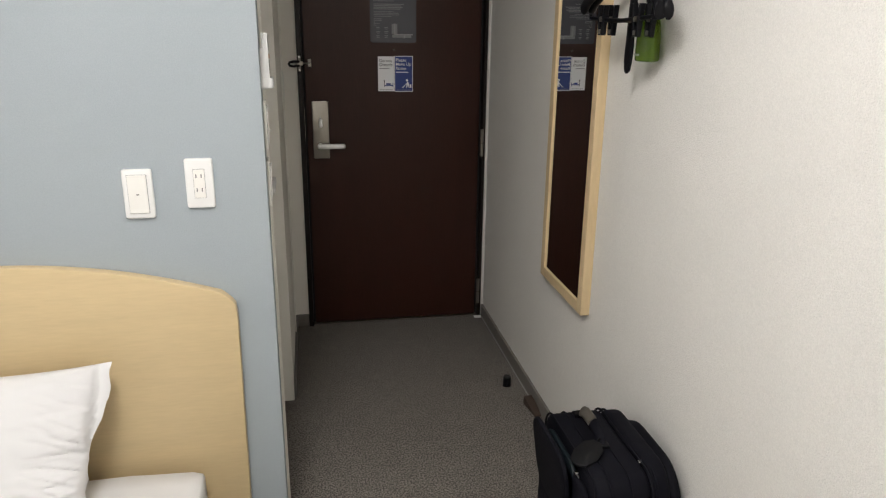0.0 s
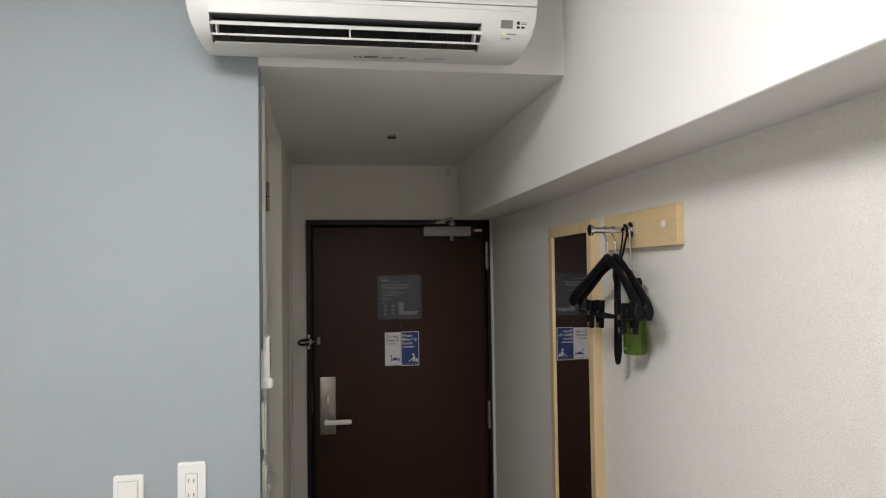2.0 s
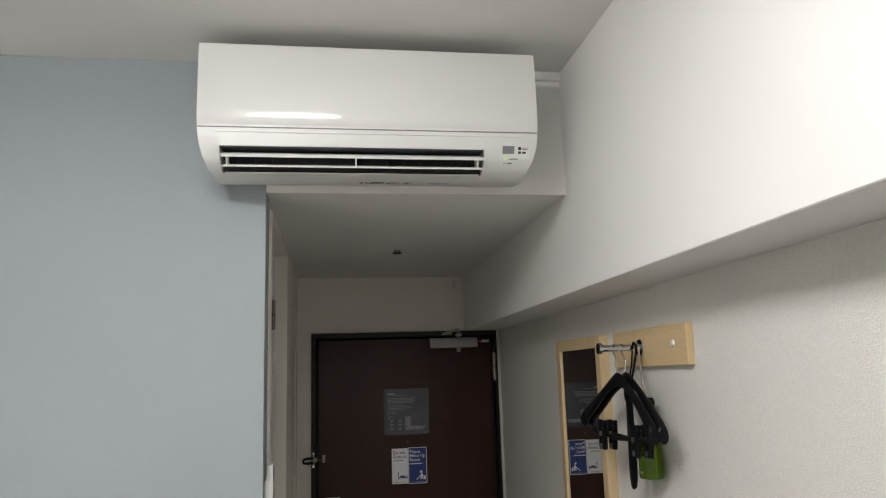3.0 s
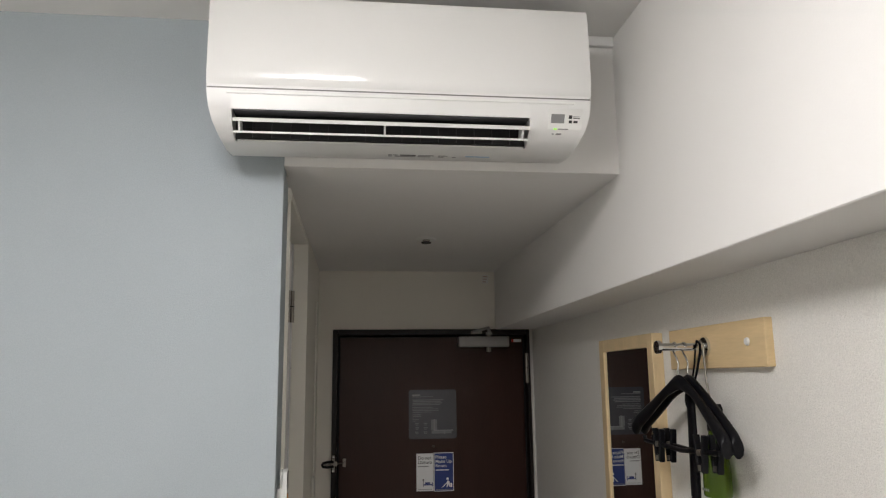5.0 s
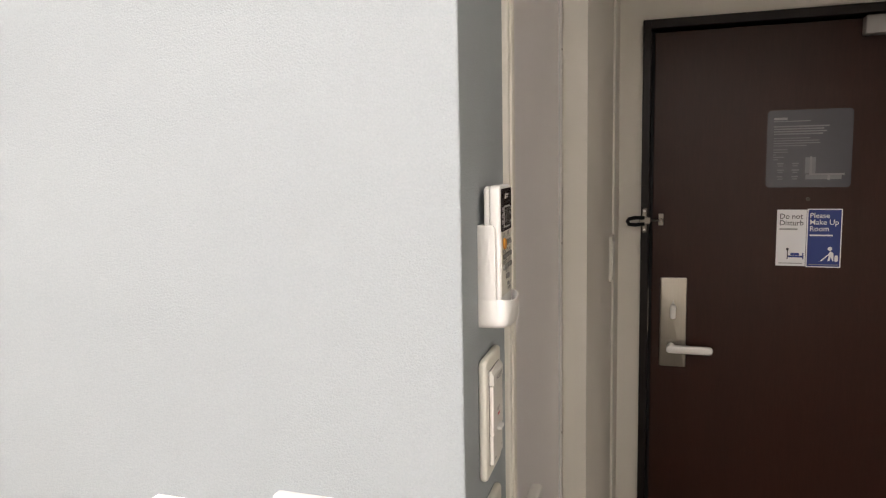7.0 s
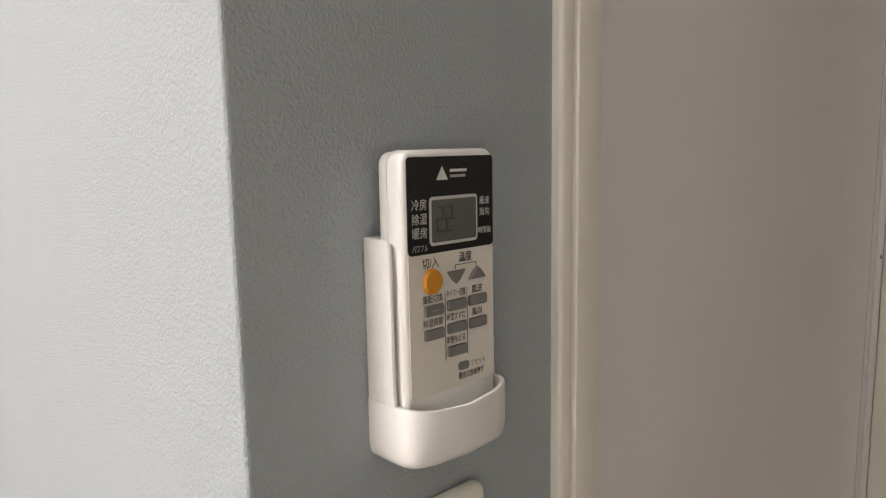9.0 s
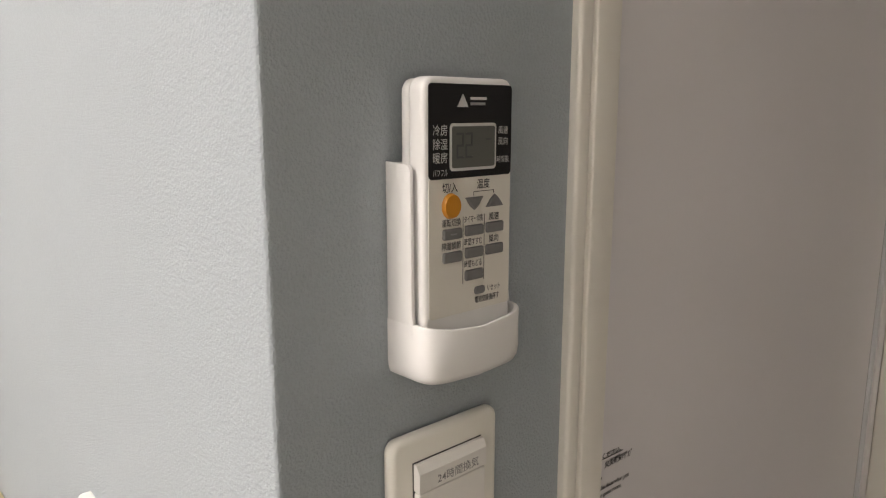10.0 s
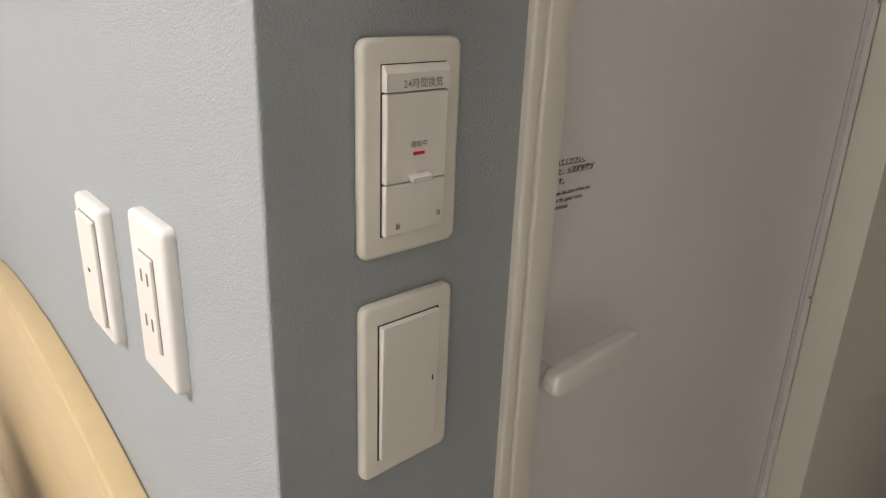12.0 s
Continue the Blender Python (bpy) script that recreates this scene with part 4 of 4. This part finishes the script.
part("button", prism([(0.0923, 1.3698), (0.1043, 1.3698), (0.1008, 1.3658), (0.0983, 1.3640), (0.0958, 1.3658)], "x", RF, RF + 0.0018, 0.0006, 2), M_BUTTON, rc, "grey temperature-down button")
part("button", prism([(0.1066, 1.3646), (0.1186, 1.3646), (0.1151, 1.3684), (0.1126, 1.3702), (0.1101, 1.3684)], "x", RF, RF + 0.0018, 0.0006, 2), M_BUTTON, rc, "grey temperature-up button")
for y, z in ((0.0838, 1.3545), (0.0984, 1.3549), (0.1128, 1.3551), (0.0838, 1.3442), (0.0984, 1.3448), (0.1128, 1.3448), (0.0984, 1.3345)):
    part("button", prism(round_rect(y - 0.0060, y + 0.0060, z - 0.0024, z + 0.0024, 0.0009), "x", RF, RF + 0.0018, 0.0006, 2), M_BUTTON, rc, "grey rubber key")
part("button", prism(round_rect(0.0992, 0.1066, 1.3246, 1.3284, 0.0017), "x", RF, RF + 0.0012, 0.0004, 1), M_BUTTON, rc, "small oval reset key")
part("key_mark", box(RF + 0.0018, RF + 0.0020, 0.0818, 0.0858, 1.3542, 1.3548), M_PALEINK, rc)
for y in (0.0912, 0.1058):
    part("print_line", box(T0 - 0.0001, T0, y, y + 0.00035, 1.3310, 1.3615), M_INK, rc)
for a in ((0.0983, 0.1126, 1.3719, 1.3722), (0.0983, 0.0986, 1.3702, 1.3722), (0.1123, 0.1126, 1.3706, 1.3722)):
    part("print_line", box(T0 - 0.0001, T0, *a), M_INK, rc)

squeeze = Matrix.Translation((-0.003, 0.0660, -0.0018)) @ Matrix.Diagonal((1, 0.920, 1, 1)) @ Matrix.Translation((0, -0.0695, 0))
for o in rc.children_recursive:
    o.data.transform(squeeze)

# all that hangs on the corner's end face follows its slight slant
for top in (fan, lsw, hd, rc):
    for o in top.children_recursive:
        o.data.transform(Matrix.Rotation(radians(2.6), 4, "Z"))

# ---- bed ----
hb = thing("headboard", (-0.66, 0.0, F_Z), "pale beech headboard with a gently arched top", "headboard")
pts = [(-0.098, 0.02), (-0.093, 0.700)]
cx, zc = -0.664, 0.880


def arch(x):
    return zc - 0.315 * (x - cx) ** 2


corner = [(-0.0935, 0.725), (-0.096, 0.756), (-0.103, 0.766), (-0.115, 0.778), (-0.130, arch(-0.130) + 0.001)]
pts += corner
xs = [-0.15 - 0.025 * k for k in range(41)]
pts += [(x, arch(x)) for x in xs]
pts += [(2 * cx - x, z) for x, z in reversed(corner)] + [(2 * cx + 0.093, 0.700), (2 * cx + 0.098, 0.02)]
part("panel", prism(pts, "y", -0.028, 0.0005, 0.003, 3), M_WOOD, hb, smooth=40)
part("leg", box(-0.16, -0.11, -0.025, -0.006, F_Z, 0.025), M_WOOD, hb)
part("leg", box(2 * cx + 0.11, 2 * cx + 0.16, -0.025, -0.006, F_Z, 0.025), M_WOOD, hb)

bed = thing("bed", (-0.66, -1.05, F_Z), "single bed with smooth white sheet and bed base", "bed")
part("bed_base", box(-1.14, -0.19, -2.0, -0.065, 0.02, 0.14, 0.01, 2), M_WOOD, bed)
for x in (-1.08, -0.25):
    for y in (-1.9, -0.15):
        part("leg", box(x - 0.03, x + 0.03, y - 0.03, y + 0.03, F_Z, 0.02), M_WOOD, bed)


def soft_box(x0, x1, y0, y1, z0, z1, r, wrinkle, seed):
    bm = box(x0, x1, y0, y1, z0, z1)
    bmesh.ops.subdivide_edges(bm, edges=bm.edges[:], cuts=24, use_grid_fill=True)
    for v in bm.verts:
        c = v.co
        q = Vector((min(max(c.x, x0 + r), x1 - r), min(max(c.y, y0 + r), y1 - r), min(max(c.z, z0 + r), z1 - r)))
        d = c - q
        if d.length > 1e-6:
            c = q + d.normalized() * r
        n = noise.noise(Vector((c.x * 5 + seed, c.y * 5, c.z * 7))) + 0.5 * noise.noise(Vector((c.x * 14, c.y * 14 + seed, c.z * 14)))
        v.co = c + Vector((0.3, 0.3, 1)) * n * wrinkle
    return bm


part("mattress", soft_box(-1.135, -0.195, -1.99, -0.066, 0.142, 0.317, 0.030, 0.004, 1.7), M_SHEET, bed, "white sheeted mattress", 80)


def pillow(center, width, height, thick, tilt):
    p = thing("pillow", (center[0], center[1], 0.30), "plump white pillow leaning on the headboard", "pillow")
    bm = bmesh.new()
    n = 90
    front_v, back_v = [], []
    for s, store in ((1, front_v), (-1, back_v)):
        for i in range(n + 1):
            row = []
            for j in range(n + 1):
                u, v = 2 * i / n - 1, 2 * j / n - 1
                hem = min(1.0, abs(u) / (0.985 - 0.08 * min(1.0, max(0.0, (v - 0.05) / 0.5))))
                edge = max(0.0, (1 - hem ** 2.6)) * max(0.0, (1 - abs(v) ** 2.6))
                puff = edge ** 0.42
                pull = 1 - 0.16 * max(0.0, 1 - (v + 0.40) ** 2 / 0.95) * abs(u) ** 2
                pull_v = 1 - 0.10 * (1 - abs(u) ** 2) * abs(v) ** 3
                x, z = u * width / 2 * pull, v * height / 2 * pull_v
                fold = noise.noise(Vector((x * 6, z * 17 + 3, s))) * 0.018 * min(1, abs(u) ** 1.5 + 0.2) + noise.noise(Vector((x * 22, z * 34, s + 4))) * 0.013 * abs(u) ** 3
                fold += (0.22 - min(0.44, abs(noise.noise(Vector((u * 1.3 + 7, v * 5.5 - u * 1.5, s * 3.0)))))) * 0.030 * max(0.0, abs(u) - 0.25) ** 1.1
                crease = abs(noise.noise(Vector((u * 1.6 + 3, v * 7.5 + u * 2.2, s * 2.0))))
                fold -= 0.030 * max(0.0, 1 - crease / 0.16) * max(0.0, abs(u) - 0.42) * (1 - abs(v) ** 4)
                fold *= 0.35 + 0.75 * min(1.0, max(0.0, 0.55 - v))
                wob = 0.009 * noise.noise(Vector((v * 4.5, 2.2, 0))) * abs(u) ** 6
                ripple = 0.007 * noise.noise(Vector((v * 5.0, 8.1, 1.3))) * max(0.0, abs(u) - 0.8) * 5
                y = ripple - s * (0.0014 * (1 - abs(v) ** 30) * (1 - abs(u) ** 60) + thick / 2 * puff + (fold if puff > 0.05 else 0) * min(1, puff * 2))
                row.append(bm.verts.new((x + wob, y, z)))
            store.append(row)
    for store in (front_v, back_v):
        for i in range(n):
            for j in range(n):
                bm.faces.new((store[i][j], store[i + 1][j], store[i + 1][j + 1], store[i][j + 1]))
    bmesh.ops.remove_doubles(bm, verts=bm.verts[:], dist=0.0004)
    move(bm, Matrix.Translation(center) @ pose(0, 0, 0, tilt, 0, 0))
    part("cushion", bm, M_SHEET, p, smooth=80)
    return p


pillow((-0.705, -0.185, 0.474), 0.62, 0.40, 0.14, -29)

# ---- suitcase and small things on the floor ----
sc = thing("suitcase", (0.79, -0.34, F_Z), "black soft fabric cabin suitcase standing against the wall", "suitcase")


def slab(x0, x1, y0, y1, z0, z1, r, bev):
    return prism(round_rect(y0, y1, z0, z1, r, 8), "x", x0, x1, bev, 3)


part("main_body", slab(0.690, 0.845, -0.515, -0.155, 0.045, 0.462, 0.055, 0.012), M_FABRIC, sc, smooth=40)
part("expander", slab(0.845, 0.905, -0.512, -0.160, 0.045, 0.474, 0.080, 0.020), M_FABRIC, sc, smooth=40)
part("back_panel", slab(0.905, 0.948, -0.505, -0.172, 0.045, 0.458, 0.110, 0.020), M_FABRIC, sc, smooth=40)
part("front_pocket", slab(0.672, 0.6895, -0.505, -0.165, 0.05, 0.43, 0.06, 0.012), M_FABRIC, sc, smooth=40)
flap = slab(-0.007, 0.007, -0.12, 0.13, 0.0, 0.21, 0.06, 0.005)
move(flap, Matrix.Translation((0.676, -0.300, 0.262)) @ pose(0, 0, 0, 0, -9, 0))
part("pocket_flap", flap, M_FABRIC, sc, "front pocket flap gaping open", 40)
part("pocket_lining", slab(0.672, 0.686, -0.42, -0.20, 0.32, 0.444, 0.05, 0.005), M_LINING, sc, "dark blue-green pocket lining", 40)


def rim(x, y0, y1, z0, z1, r, rad):
    pts = [(x, p[0], p[1]) for p in round_rect(y0, y1, z0, z1, r, 8)]
    return tube(pts + pts[:1], rad, 8)


for x, g_ in ((0.692, 0.0), (0.735, -0.0006), (0.845, 0.001), (0.860, -0.001)):
    part("piping", rim(x, -0.517 - g_, -0.153 + g_, 0.045, 0.4635 + g_ - (0.012 if x > 0.86 else 0), 0.056, 0.0032), M_FABRIC, sc, "black piped seam", 60)
part("zip_track", rim(0.79, -0.5165, -0.1535, 0.045, 0.4635, 0.056, 0.0022), M_FABRIC, sc, "black zip track", 60)
handle = [(0.772, -0.215, 0.464), (0.772, -0.225, 0.480), (0.772, -0.25, 0.489), (0.772, -0.31, 0.490), (0.772, -0.345, 0.483), (0.772, -0.358, 0.464)]
hdl = part("top_handle", tube(handle, 0.014, 10, flat=0.4), M_FABRIC, sc, "padded black carry handle", 60)
part("handle_band", tube([(0.772, -0.228, 0.4825), (0.772, -0.250, 0.4905), (0.772, -0.275, 0.4915), (0.772, -0.298, 0.4918)], 0.0152, 12, flat=0.40), M_STEEL, hdl, "worn metallic handle band")
for y in (-0.212, -0.362):
    part("handle_anchor", box(0.752, 0.792, y - 0.012, y + 0.012, 0.460, 0.470, 0.003, 2), M_BLACKP, sc)
tag = prism([(-0.055, 0.0), (-0.045, 0.024), (-0.01, 0.034), (0.03, 0.03), (0.052, 0.012), (0.052, -0.012), (0.03, -0.03), (-0.01, -0.034), (-0.045, -0.024)], "z", -0.0025, 0.0025, 0.001, 2)
move(tag, Matrix.Translation((0.716, -0.395, 0.470)) @ pose(0, 0, 0, 0, -8, 35))
part("luggage_tag", tag, M_LEATHER, sc, "black leather luggage tag", 40)
part("tag_strap", tube([(0.755, -0.372, 0.472), (0.760, -0.360, 0.475), (0.770, -0.352, 0.478)], 0.003, 6), M_LEATHER, sc)
for at_, d in (((0.672, -0.43, 0.444), (0.0, -0.02, -0.002)), ((0.877, -0.30, 0.457), (0.003, -0.024, 0.001)), ((0.845, -0.44, 0.462), (0.0, -0.02, 0.0))):
    a_ = Vector(at_)
    z_ = part("zip_puller", rod(a_, a_ + Vector(d), 0.0028, 0.0018, 10), M_CHROME, sc, "small chrome zip puller", 40)
    part("zip_slider", box(a_.x - 0.005, a_.x + 0.005, a_.y - 0.006, a_.y + 0.006, a_.z - 0.003, a_.z + 0.004, 0.0015, 1), M_CHROME, z_)
for x in (0.70, 0.91):
    for y in (-0.47, -0.20):
        wh = part("wheel", rod((x - 0.011, y, 0.024), (x + 0.011, y, 0.024), 0.024, seg=24), M_BLACKP, sc, smooth=40)
        part("wheel_fork", box(x - 0.016, x + 0.016, y - 0.014, y + 0.014, 0.03, 0.055, 0.004, 2), M_BLACKP, wh)

narrow = Matrix.Translation((0.808, 0, F_Z)) @ Matrix.Diagonal((0.89, 1, 1.036, 1)) @ Matrix.Translation((-0.803, 0, 0))
for o in sc.children_recursive:
    o.data.transform(narrow)

ds = thing("door_stop", (0.884, 0.83, F_Z), "small black cylindrical door stop on the carpet", "door stop")
part("post", rod((0.884, 0.83, F_Z), (0.884, 0.83, F_Z + 0.040), 0.0175, 0.0165, 28), M_BLACKP, ds, smooth=40)
part("rubber_cap", rod((0.884, 0.83, F_Z + 0.040), (0.884, 0.83, F_Z + 0.045), 0.0165, 0.013, 28), M_SEAL, ds, smooth=40)
wd = thing("wooden_wedge", (0.935, 0.63, F_Z), "small dark brown wooden wedge by the skirting", "wedge")
bm = prism([(-0.055, 0.0), (0.055, 0.0), (0.055, 0.034), (-0.055, 0.006)], "x", -0.018, 0.018, 0.0015, 1)
part("block", move(bm, Matrix.Translation((0.935, 0.62, F_Z)) @ pose(0, 0, 0, 0, 0, 8)), M_WEDGE, wd)
ft = thing("floor_tab", (0.925, 1.575, F_Z), "small white plastic tab on the carpet at the door", "tab")
part("pad", box(0.908, 0.945, 1.560, 1.580, F_Z, F_Z + 0.008, 0.002, 2), M_WHITE, ft)

# ---- ceiling lamp ----
cl_ = thing("ceiling_lamp", (LAMP[0], LAMP[1], Z_C), "round white flush ceiling lamp with lit diffuser", "ceiling lamp")
part("housing", rod((LAMP[0], LAMP[1], Z_C), (LAMP[0], LAMP[1], Z_C - 0.012), 0.26, 0.26, 48), M_ACMATT, cl_, smooth=40)
bm = bmesh.new()
rings = []
for r, z in ((0.262, Z_C - 0.0122), (0.284, Z_C - 0.016), (0.290, Z_C - 0.030), (0.288, Z_C - 0.060), (0.274, Z_C - 0.080), (0.225, Z_C - 0.090), (0.12, Z_C - 0.093)):
    rings.append([bm.verts.new((LAMP[0] + r * math.cos(t), LAMP[1] + r * math.sin(t), z)) for t in (2 * math.pi * k / 56 for k in range(56))])
for p, q in zip(rings, rings[1:]):
    for k in range(56):
        bm.faces.new((p[k], p[(k + 1) % 56], q[(k + 1) % 56], q[k]))
bm.faces.new(rings[0]), bm.faces.new(rings[-1])
part("diffuser", bm, M_LAMP, cl_, "shallow domed glowing white diffuser", 60)
